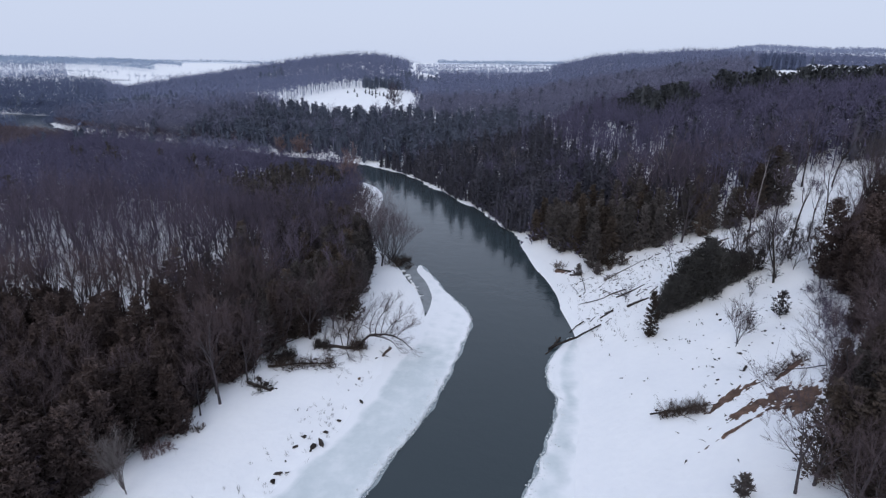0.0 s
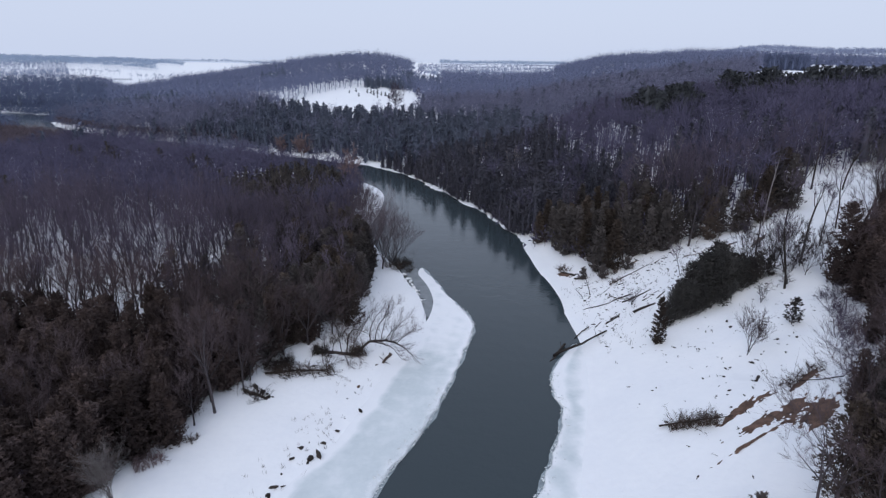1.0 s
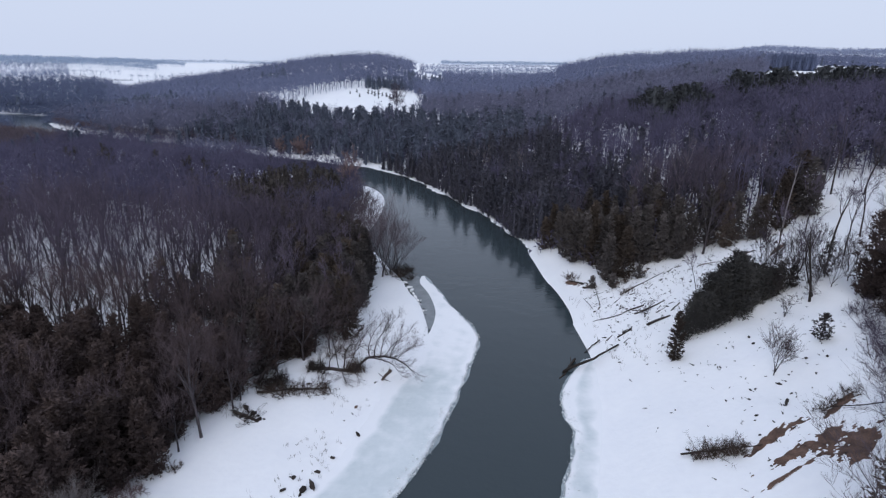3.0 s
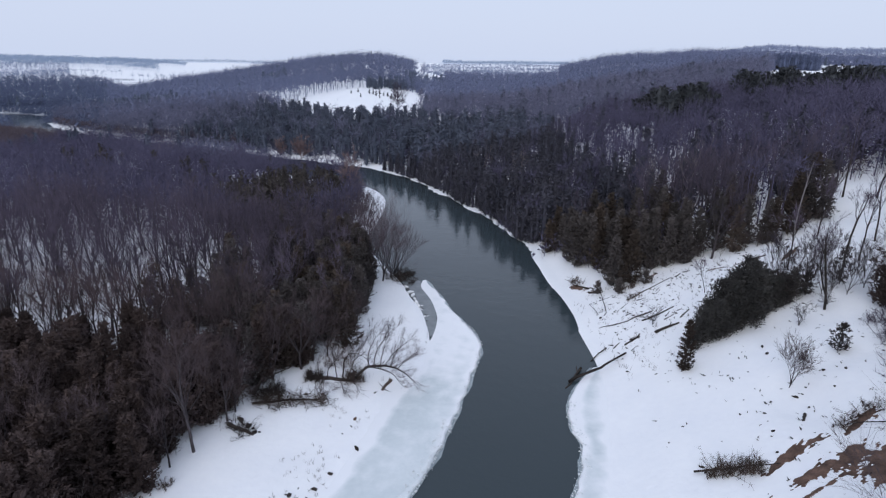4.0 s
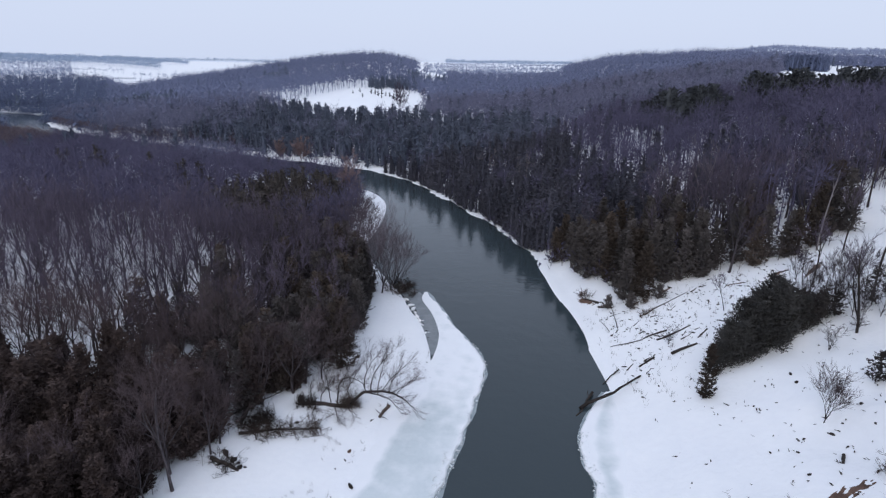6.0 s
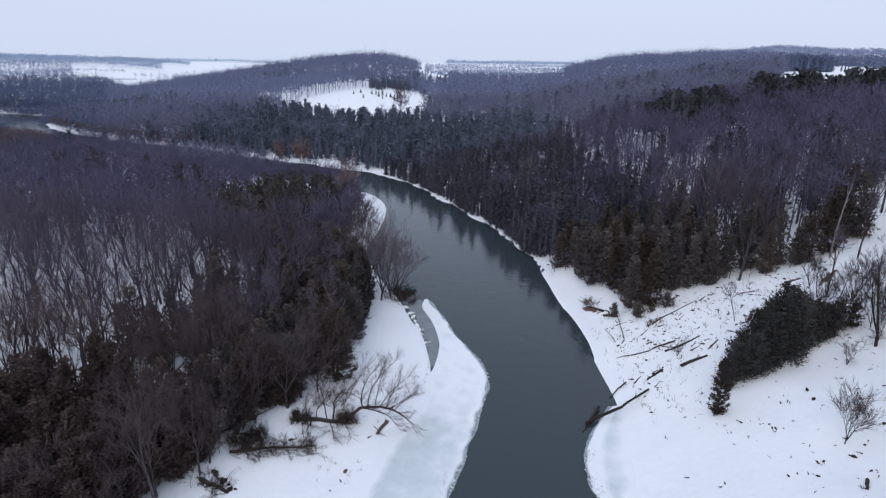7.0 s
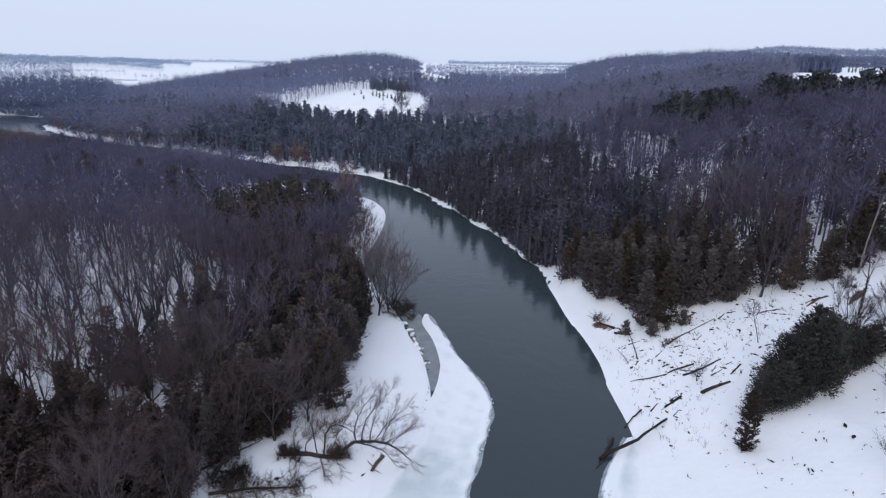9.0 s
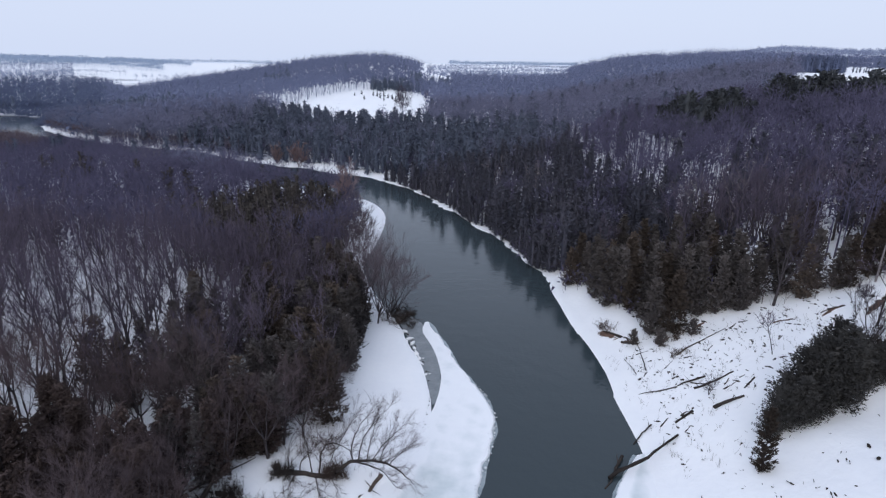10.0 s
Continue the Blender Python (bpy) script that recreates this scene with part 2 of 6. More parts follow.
RIVER = np.concatenate([LINE_L, LINE_R[::-1]])


def river_place(x, y):
    """Distance to the left and right bank, and whether in the river."""
    x, y = np.asarray(x, float), np.asarray(y, float)
    return line_distance(x, y, LINE_L), line_distance(x, y, LINE_R), within(x, y, RIVER)


def land(x, y, place=None):
    """Height of the ground."""
    x, y = np.asarray(x, float), np.asarray(y, float)
    dl, dr, wet = place or river_place(x, y)
    r = np.hypot(x, y)
    top = 26 + 24 * smooth(-50, 150, x - 0.35 * (y - 100))
    d = np.maximum(dr - 2.5, 0)
    rate = 0.16 + 0.36 * smooth(-20, 70, x - 0.25 * (y - 150))
    shore = smooth(154, 162, y) * (1.3 + 1.1 * waves(x, y, 13, 15))
    right = 0.42 * smooth(0, 1.5, dr - shore) - 0.07 * smooth(154, 162, y) + top * (1 - np.exp(-rate * d / top))
    right *= 1 - 0.62 * smooth(310, 420, -x)
    right += smooth(4, 30, dr) * (0.5 * waves(x, y, 14, 3) + 0.10 * waves(x, y, 5.0, 21) + 0.05 * waves(x, y, 2.6, 22))
    left = 0.35 * smooth(0, 2, dl) + 0.9 * smooth(0, 18, dl) + 0.25 * smooth(2, 20, dl) * waves(x, y, 17, 5)
    side = smooth(-6, 6, dl - dr)
    z = right * side + left * (1 - side)
    az = np.degrees(np.arctan2(x, y))
    z += 33 * np.exp(-((x + 72) / np.where(x < -72, 185, 92)) ** 2 - ((y - 930) / 220) ** 2) + 8 * np.exp(-((x - 120) / 130) ** 2 - ((y - 880) / 200) ** 2)
    z += 17 * np.exp(-((x - 430) / 190) ** 2 - ((y - 900) / 240) ** 2) + 19 * np.exp(-((x - 262) / 70) ** 2 - ((y - 880) / 160) ** 2)
    z += (41 - 8 * smooth(30, 36, az)) * smooth(19, 31.5, az) * np.exp(-((r - 1650) / 300) ** 2)
    z += 15 * (1 - smooth(-27.8, -25.4, az)) * np.exp(-((r - 1000) / 170) ** 2)
    z += 17 * (1 - smooth(-27, -20, az)) * np.exp(-((r - 2150) / 420) ** 2)
    z += 62 * smooth(900, 3500, r) + smooth(400, 1200, r) * 3 * waves(x, y, 400, 9)
    near = np.minimum(dl, dr)
    z -= 9 * smooth(100, 205, x) * smooth(150, 215, y) * (1 - smooth(270, 420, y))
    z = np.where(wet, -0.1 - np.minimum(1.8, 0.35 * near), z)
    return z


def graded(lo, hi, a, b, fine, grow):
    """Steps of fine between a and b, growing outwards to lo and hi."""
    mid = list(np.arange(a, b + fine, fine))
    s = fine
    while mid[-1] < hi:
        s *= grow; mid.append(mid[-1] + s)
    s = fine
    while mid[0] > lo:
        s *= grow; mid.insert(0, mid[0] - s)
    return np.array(mid)


GRID_X = graded(-3600, 3600, -40, 66, 1.0, 1.07)
GRID_Y = graded(-600, 4600, 48, 150, 1.0, 1.055)
GRID_Z = land(*np.meshgrid(GRID_X, GRID_Y))


def ground_at(x, y):
    """Height of the built ground sheet at one place."""
    i = int(np.clip(np.searchsorted(GRID_X, x) - 1, 0, len(GRID_X) - 2))
    j = int(np.clip(np.searchsorted(GRID_Y, y) - 1, 0, len(GRID_Y) - 2))
    u, v = (x - GRID_X[i]) / (GRID_X[i + 1] - GRID_X[i]), (y - GRID_Y[j]) / (GRID_Y[j + 1] - GRID_Y[j])
    a, b = GRID_Z[j, i] * (1 - u) + GRID_Z[j, i + 1] * u, GRID_Z[j + 1, i] * (1 - u) + GRID_Z[j + 1, i + 1] * u
    return float(a * (1 - v) + b * v)


def build_ground():
    gx, gy = np.meshgrid(GRID_X, GRID_Y)
    gz = GRID_Z
    ny, nx = gx.shape
    i = (np.arange(ny - 1)[:, None] * nx + np.arange(nx - 1)).ravel()
    me = mesh_of("ground", np.stack([gx, gy, gz], -1).reshape(-1, 3), np.stack([i, i + 1, i + nx + 1, i + nx], 1), SNOW, True)
    tagged(new("ground", me), "snow-covered valley floor, slopes and fields", "ground", kind="structure")


def build_water():
    n = 240
    def even(line):
        d = np.concatenate([[0], np.cumsum(np.linalg.norm(np.diff(line, axis=0), axis=1))])
        t = np.linspace(0, d[-1], n)
        return np.stack([np.interp(t, d, line[:, 0]), np.interp(t, d, line[:, 1])], 1)
    a, b = even(LINE_L), even(LINE_R)
    w = (b - a) / np.linalg.norm(b - a, axis=1)[:, None]
    a, b = a - w * 0.6, b + w * 0.6
    k = 7
    rows = np.stack([a + (b - a) * t for t in np.linspace(0, 1, k)], 1)
    v = np.concatenate([rows.reshape(-1, 2), np.zeros((n * k, 1))], 1)
    i = (np.arange(n - 1)[:, None] * k + np.arange(k - 1)).ravel()
    me = mesh_of("water", v, np.stack([i, i + 1, i + k + 1, i + k], 1), WATER)
    tagged(new("water", me), "dark open river water with faint ripples", "river", kind="structure")


def even(line, n):
    """n points at even steps along a line."""
    d = np.concatenate([[0], np.cumsum(np.linalg.norm(np.diff(line, axis=0), axis=1))])
    t = np.linspace(0, d[-1], n)
    return np.stack([np.interp(t, d, line[:, 0]), np.interp(t, d, line[:, 1])], 1)


def ice_shelf(inner, outer, label, seed, drift, n=460, k=26):
    """River ice between the bank and the open water. drift(u, x, y): how much snow lies on it."""
    a, b = even(spline(inner, 0.6), n), even(spline(outer, 0.6), n)
    w = b - a
    w /= np.linalg.norm(w, axis=1)[:, None] + 1e-6
    edge = 0.2 * waves(b[:, 0], b[:, 1], 4.5, seed) + 0.07 * waves(b[:, 0], b[:, 1], 1.3, seed + 1)
    b = b + w * edge[:, None]
    u = np.concatenate([np.linspace(0, 1, k - 3) ** 0.85, [1.0, 1.0, 1.0]])
    p = a[:, None] + (b - a)[:, None] * u[None, :, None]
    p[:, -2:] += (w * 0.10)[:, None]
    z = 0.10 + 0.035 * waves(p[..., 0], p[..., 1], 3.0, seed + 2)
    z += 0.05 * smooth(0.75, 1, u)[None] * (1 + waves(p[..., 0], p[..., 1], 1.1, seed + 3))
    z[:, -3], z[:, -2], z[:, -1] = z[:, -4] - 0.03, -0.02, -0.3
    v = np.concatenate([p, z[..., None]], -1).reshape(-1, 3)
    i = (np.arange(n - 1)[:, None] * k + np.arange(k - 1)).ravel()
    me = mesh_of("ice_shelf", v, np.stack([i, i + k, i + k + 1, i + 1], 1), ICE, True)
    cover = drift(np.broadcast_to(u, (n, k)), p[..., 0], p[..., 1]).astype(np.float32).ravel()
    me.attributes.new("snow_cover", "FLOAT", "POINT").data.foreach_set("value", cover)
    return tagged(new("ice_shelf", me), label, "ice", kind="structure")


def skim_ice(outer, seed, wide=0.5):
    """A fringe of thin grey ice along the edge of a shelf."""
    b = even(spline(outer, 0.6), 560)
    way = np.gradient(b, axis=0); way /= np.linalg.norm(way, axis=1)[:, None] + 1e-9
    out = np.stack([way[:, 1], -way[:, 0]], 1)
    w = np.clip(wide * (0.5 + 0.5 * waves(b[:, 0], b[:, 1], 9, seed) + 0.12 * waves(b[:, 0], b[:, 1], 2.0, seed + 1)), 0.02, None)
    p = np.stack([b - out * 0.6, b + out * 0.15, b + out * (0.15 + w)[:, None]], 1)
    v = np.concatenate([p, np.broadcast_to(np.array([0.03, 0.022, 0.008])[None, :, None], (560, 3, 1))], -1).reshape(-1, 3)
    i = (np.arange(559)[:, None] * 3 + np.arange(2)).ravel()
    me = mesh_of("skim_ice", v, np.stack([i, i + 3, i + 4, i + 1], 1)[:, ::-1], SKIM, True)
    return tagged(new("skim_ice", me), "thin grey skim of ice fringing the shelf", "ice", kind="structure")


def left_drift(u, x, y):
    shore = np.interp(y, [30, 54, 60.6, 64, 70.6, 75, 83.5, 91, 97, 104], [-31, -19.4, -16.3, -13.8, -10.7, -8.9, -7.3, -3.2, -2.6, -1.6])
    c = 1 - smooth(-0.8, 1.4, x - shore + 0.5 * waves(x, y, 7, 49)) + 0.42 * smooth(0.84, 1.0, u) + 0.72 * smooth(76, 104, y)
    return np.clip(c + 0.13 * waves(x, y, 14, 50) + 0.12 * waves(x, y, 5, 51) - 0.02, 0, 1)


def right_drift(u, x, y):
    c = 1.1 - 0.95 * smooth(0.05, 0.62, u) + 0.75 * smooth(68, 75, y) * smooth(0.6, 0.8, u) + 0.45 * smooth(0.75, 1.0, u)
    return np.clip(c + 0.2 * waves(x, y, 6, 52), 0, 1)


build_ground()
build_water()
ice_shelf([(-58, -110), (-48, -10), (-34, 30), (-22.5, 52), (-16, 65), (-11, 80), (-10, 87), (-5, 92), (-3, 99), (-1.6, 103), (-0.6, 108), (-0.3, 113.5), (-1.3, 121),
           (-3.3, 128.5), (-2.9, 132.8)],
          [(-46, -110), (-36, -10), (-20, 30), (-9.9, 52.4), (-7, 59.4), (-4.2, 64.6), (-0.9, 72.7), (2.2, 82), (5.5, 93.3), (6.9, 99.4), (6.5, 104.9),
           (3.6, 113), (0.8, 123), (-1.9, 131.5), (-2.5, 133)], "pale blue-grey shelf of river ice, snow-dusted towards its tip", 11, left_drift)
ice_shelf([(27.2, 93), (26, 87), (24, 79), (20.6, 67), (17.5, 57), (12, 40), (5, 15), (-13, -110)],
          [(24.6, 92), (19.9, 85.6), (18.1, 81.5), (17, 76.3), (17.4, 73), (16.4, 68.6), (13.3, 61), (10.8, 55.7), (8.7, 51.8), (3, 36), (-4, 10), (-22, -110)],
          "thin frosty shelf of river ice below the open slope", 21, right_drift)


skim_ice([(-46, -110), (-36, -10), (-20, 30), (-9.9, 52.4), (-7, 59.4), (-4.2, 64.6), (-0.9, 72.7), (2.2, 82), (5.5, 93.3), (6.9, 99.4), (6.5, 104.9), (3.6, 113), (0.8, 123), (-1.9, 131.5), (-2.5, 133)], 91)
skim_ice([(-22, -110), (-4, 10), (3, 36), (8.7, 51.8), (10.8, 55.7), (13.3, 61), (16.4, 68.6), (17.4, 73), (17, 76.3), (18.1, 81.5), (19.9, 85.6), (24.6, 92)][::-1], 95)


def slush(left_line, right_line):
    """Grey frozen slush that fills the narrow channel behind the ice shelf."""
    n, k = 70, 9
    a, b = even(spline(left_line, 0.5), n), even(spline(right_line, 0.5), n)
    u = np.linspace(-0.12, 1.12, k)
    p = a[:, None] + (b - a)[:, None] * u[None, :, None]
    z = 0.045 + 0.012 * waves(p[..., 0], p[..., 1], 2.2, 97)
    v = np.concatenate([p, z[..., None]], -1).reshape(-1, 3)
    i = (np.arange(n - 1)[:, None] * k + np.arange(k - 1)).ravel()
    me = mesh_of("channel_slush", v, np.stack([i, i + 1, i + k + 1, i + k], 1)[:, ::-1], SLUSH, True)
    return tagged(new("channel_slush", me), "grey frozen slush in a narrow side channel", "ice", kind="structure")


slush([(-8.6, 138), (-7.6, 133), (-6.3, 128.4), (-4.7, 122.0), (-3.2, 116.5), (-2.5, 111.9), (-2.0, 107.0), (-1.6, 104)],
      [(-7.6, 138.6), (-5.0, 134), (-3.6, 131.4), (-2.6, 125.3), (-0.5, 120.2), (-0.2, 115.3), (-0.6, 112.5), (-0.5, 109.0), (-0.6, 105)])


def frost_crust(outer, y0, y1, number, seed, label, deep=1.6):
    """Small lumps of frost and broken ice along the edge of a shelf."""
    g = np.random.RandomState(seed)
    line = even(spline(outer, 0.6), 600)
    way = np.gradient(line, axis=0); way /= np.linalg.norm(way, axis=1)[:, None] + 1e-9
    side = np.stack([-way[:, 1], way[:, 0]], 1)
    pick = np.where((line[:, 1] > y0) & (line[:, 1] < y1))[0]
    q = g.choice(pick, number)
    p = line[q] + side[q] * (g.uniform(0, 1, number) ** 2 * deep - 0.25)[:, None] + g.normal(0, 0.15, (number, 2))
    size = g.uniform(0.03, 0.12, number) * g.choice([0.7, 1.0, 1.6], number)
    corner = np.array([(1, 0, 0), (0, 1, 0), (-1, 0, 0), (0, -1, 0), (0, 0, 0.8), (0, 0, -0.5)])
    v = corner[None] * g.uniform(0.6, 1.3, (number, 6, 1)) * size[:, None, None]
    v[..., :2] += p[:, None]; v[..., 2] += 0.15
    f = np.array([(0, 1, 4), (1, 2, 4), (2, 3, 4), (3, 0, 4), (1, 0, 5), (2, 1, 5), (3, 2, 5), (0, 3, 5)])
    me = mesh_of("frost_crust", v.reshape(-1, 3), (f[None] + 6 * np.arange(number)[:, None, None]).reshape(-1, 3), FROST)
    return tagged(new("frost_crust", me), label, "ice", kind="stuff")


LEFT_RIM = [(-20, 30), (-9.9, 52.4), (-7, 59.4), (-4.2, 64.6), (-0.9, 72.7), (2.2, 82), (5.5, 93.3), (6.9, 99.4), (6.5, 104.9), (3.6, 113), (0.8, 123)]
RIGHT_RIM = [(19.9, 85.6), (18.1, 81.5), (17, 76.3), (17.4, 73), (16.4, 68.6), (13.3, 61), (10.8, 55.7), (8.7, 51.8), (3, 36)]
frost_crust(LEFT_RIM, 44, 78, 900, 141, "crusted frost lumps along the river ice edge")
frost_crust(LEFT_RIM, 78, 110, 260, 142, "crusted frost lumps along the river ice edge", 0.7)
frost_crust(RIGHT_RIM, 42, 82, 620, 143, "crusted frost lumps along the slope's ice edge", 1.2)


def ice_ledge(start, end, width, seed):
    """A broken ledge of snowy ice along the far bank, between two heights of the plan."""
    line = even(LINE_R[(LINE_R[:, 1] > start) & (LINE_R[:, 1] < end)], 60)
    way = np.gradient(line, axis=0); way /= np.linalg.norm(way, axis=1)[:, None] + 1e-9
    out = np.stack([-way[:, 1], way[:, 0]], 1)
    t = np.linspace(0, 1, 60)
    w = width * np.sin(np.pi * t) ** 0.6 * (0.75 + 0.35 * waves(line[:, 0], line[:, 1], 6, seed)) + 0.1 * waves(line[:, 0], line[:, 1], 1.5, seed + 1)
    inner, outer = line - out * 2.6, line + out * np.maximum(w, 0.05)[:, None]
    u = np.array([0, 0.35, 0.7, 0.92, 1.0, 1.0])
    p = inner[:, None] + (outer - inner)[:, None] * u[None, :, None]
    z = 0.16 + 0.07 * waves(p[..., 0], p[..., 1], 1.9, seed + 2)
    z[:, -1] = -0.2
    v = np.concatenate([p, z[..., None]], -1).reshape(-1, 3)
    i = (np.arange(59)[:, None] * 6 + np.arange(5)).ravel()
    me = mesh_of("ice_ledge", v, np.stack([i, i + 6, i + 7, i + 1], 1), SNOW, True)
    return tagged(new("ice_ledge", me), "snowy broken ledge of ice below the cedar bank", "ice", kind="structure")


for k, (a, b, w) in enumerate(((153, 163, 1.0), (164, 172, 0.6), (172.5, 189, 1.6), (190, 196, 0.9), (197, 212, 1.9), (214, 221, 0.7), (223, 246, 2.6), (252, 262, 0.8), (268, 290, 1.8), (294, 312, 2.2), (316, 326, 1.5))):
    ice_ledge(a, b, w, 31 + 5 * k)


# ---- trees ----
def bare_tree(seed, height=15.0, limbs=12, second=5, twigs=15, spread=0.30, low=0.32, lean=0.0, stems=1, twig_width=0.055, flare=0.22, bent=True):
    """A leafless tree: returns the trunk's and the crown's triangles."""
    g = np.random.RandomState(seed)
    trunk, crown = Build(), Build()
    n = 7
    t = np.linspace(0, 1, n)
    for stem in range(stems):
        wob = np.cumsum(g.normal(0, 0.012 * height, (n, 2)), 0)
        wob -= wob[0]
        turn, out = 2.4 * stem + g.uniform(0, 1), (flare * height if stems > 1 else 0) * g.uniform(0.5, 1)
        tall = height * (1 if stem == 0 else g.uniform(0.75, 1))
        spine = np.stack([wob[:, 0] + lean * height * t ** 1.5 + out * math.cos(turn) * t ** 1.2,
                          wob[:, 1] + out * math.sin(turn) * t ** 1.2, t * tall * 0.93 - 0.4], 1)
        r0 = height * 0.0125 * g.uniform(0.85, 1.2) / stems ** 0.4
        rad = r0 * (1 - 0.93 * t) ** 0.9
        rad[0] *= 1.35
        trunk.tube(spine, rad, 6)
        number = max(4, limbs // stems)
        for i in range(number):
            s = low + (0.95 - low) * ((i + g.uniform(0, 0.8)) / number)
            az = i * 2.4 + g.uniform(-0.5, 0.5)
            base = np.array([np.interp(s, t, spine[:, k]) for k in range(3)])
            length = tall * spread * (1.3 - 0.75 * s) * g.uniform(0.75, 1.25)
            way = np.array([math.cos(az), math.sin(az), g.uniform(0.5, 1.0) + 0.6 * s]); way /= np.linalg.norm(way)
            bend = np.array([0, 0, g.uniform(0.1, 0.45)])
            u = np.linspace(0, 1, 4)[:, None]
            pts = base + length * (way * u + bend * u ** 2) + np.concatenate([np.zeros((1, 3)), g.normal(0, 0.035 * length, (3, 3))])
            rl = max(0.022, r0 * (1 - s) * 0.6)
            crown.tube(pts, rl * np.array([1, 0.7, 0.45, 0.1]), 4)
            for j in range(second):
                q = g.uniform(0.2, 1.0)
                b0 = np.array([np.interp(q, u[:, 0], pts[:, k]) for k in range(3)])
                w2 = way * 0.6 + g.normal(0, 0.55, 3) + np.array([0, 0, 0.3])
                w2 /= np.linalg.norm(w2)
                l2 = length * g.uniform(0.35, 0.6)
                p2 = np.stack([b0, b0 + w2 * l2 * 0.5 + g.normal(0, 0.04 * l2, 3), b0 + w2 * l2])
                crown.tube(p2 if bent else p2[::2], [rl * 0.35 + 0.012, rl * 0.22 + 0.009, 0] if bent else [rl * 0.3 + 0.012, 0], 3)
                k = g.uniform(0.1, 1.0, (twigs, 1))
                b3 = p2[0] + (p2[2] - p2[0]) * k
                e3 = b3 + (w2 * 0.6 + g.normal(0, 0.5, (twigs, 3)) + [0, 0, 0.3]) * l2 * g.uniform(0.4, 0.8, (twigs, 1))
                crown.slivers(b3, e3, np.full(twigs, twig_width), g)
    return trunk, crown


def hardwood(seed, height=15.0, fork=0.3, leaders=5, spread=0.5, second=5, third=4, twigs=7, width=0.035, reach=1.0, lean=0.0, crook=0.035, stout=0.0125):
    """A leafless hardwood that forks into rising leaders, each branching twice more and ending in fans of twigs."""
    g = np.random.RandomState(seed)
    trunk, crown = Build(), Build()
    up = np.array([0, 0, 1.0])

    def stray(d, angle):
        side = np.cross(d, g.normal(0, 1, 3)); side /= np.linalg.norm(side) + 1e-9
        d = d * math.cos(angle) + side * math.sin(angle)
        return d / np.linalg.norm(d)

    def line(p, d, length, n, rise, wander):
        pts = [np.array(p, float)]
        for k in range(n):
            d = d + up * rise / n + g.normal(0, wander, 3); d = d / np.linalg.norm(d)
            pts.append(pts[-1] + d * length / n)
        return np.array(pts)

    def along(pts, q):
        u = np.linspace(0, 1, len(pts))
        p = np.array([np.interp(q, u, pts[:, c]) for c in range(3)])
        k = min(int(q * (len(pts) - 1)), len(pts) - 2)
        d = pts[k + 1] - pts[k]
        return p, d / np.linalg.norm(d)

    r0 = height * stout * g.uniform(0.9, 1.2)
    base = line((0, 0, -0.4), stray(up + np.array([lean, 0, 0]), 0.05), height * fork + 0.4, 4, 0.0, crook)
    trunk.tube(base, r0 * np.array([1.35, 1.05, 0.98, 0.92, 0.86]), 7, tip=False)
    top, d0 = along(base, 1.0)
    for i in range(leaders):
        q = 1.0 if i < 3 else g.uniform(0.7, 1.0)
        p, d = along(base, q)
        turn = 2.4 * i + g.uniform(-0.4, 0.4)
        a = g.uniform(0.05, 0.2) if i == 0 else spread * g.uniform(0.7, 1.25)
        d = d0 * math.cos(a) + np.array([math.cos(turn), math.sin(turn), 0]) * math.sin(a)
        length = height * (1 - fork) * (1.0 if i == 0 else g.uniform(0.72, 1.0)) * reach
        r1 = r0 * (0.72 if i == 0 else g.uniform(0.42, 0.62))
        lead = line(p, d, length, 5, 0.35, 0.10)
        trunk.tube(lead, r1 * np.array([1, 0.82, 0.62, 0.42, 0.24, 0.05]), 5)
        for j in range(second):
            q2 = 0.22 + 0.72 * (j + g.uniform(0, 0.9)) / second
            p2, d2 = along(lead, q2)
            l2 = length * (0.62 - 0.38 * q2) * g.uniform(0.8, 1.25)
            b2 = line(p2, stray(d2, g.uniform(0.45, 0.85)), l2, 3, 0.45, 0.14)
            r2 = max(0.02, r1 * (1 - q2) * 0.55)
            crown.tube(b2, r2 * np.array([1, 0.7, 0.4, 0.1]), 3)
            for k in range(third):
                q3 = g.uniform(0.25, 1.0)
                p3, d3 = along(b2, q3)
                l3 = l2 * g.uniform(0.35, 0.6)
                d3 = stray(d3, g.uniform(0.3, 0.7)) + up * 0.25
                crown.tube(np.stack([p3, p3 + d3 * l3]), [max(0.014, r2 * 0.45), 0], 3)
                f = g.uniform(0.15, 1.0, (twigs, 1))
                b4 = p3 + d3 * l3 * f
                e4 = b4 + (d3 * 0.75 + g.normal(0, 0.4, (twigs, 3)) + up * 0.12) * l3 * g.uniform(0.35, 0.75, (twigs, 1))
                crown.slivers(b4, e4, np.full(twigs, width), g)
    return trunk, crown


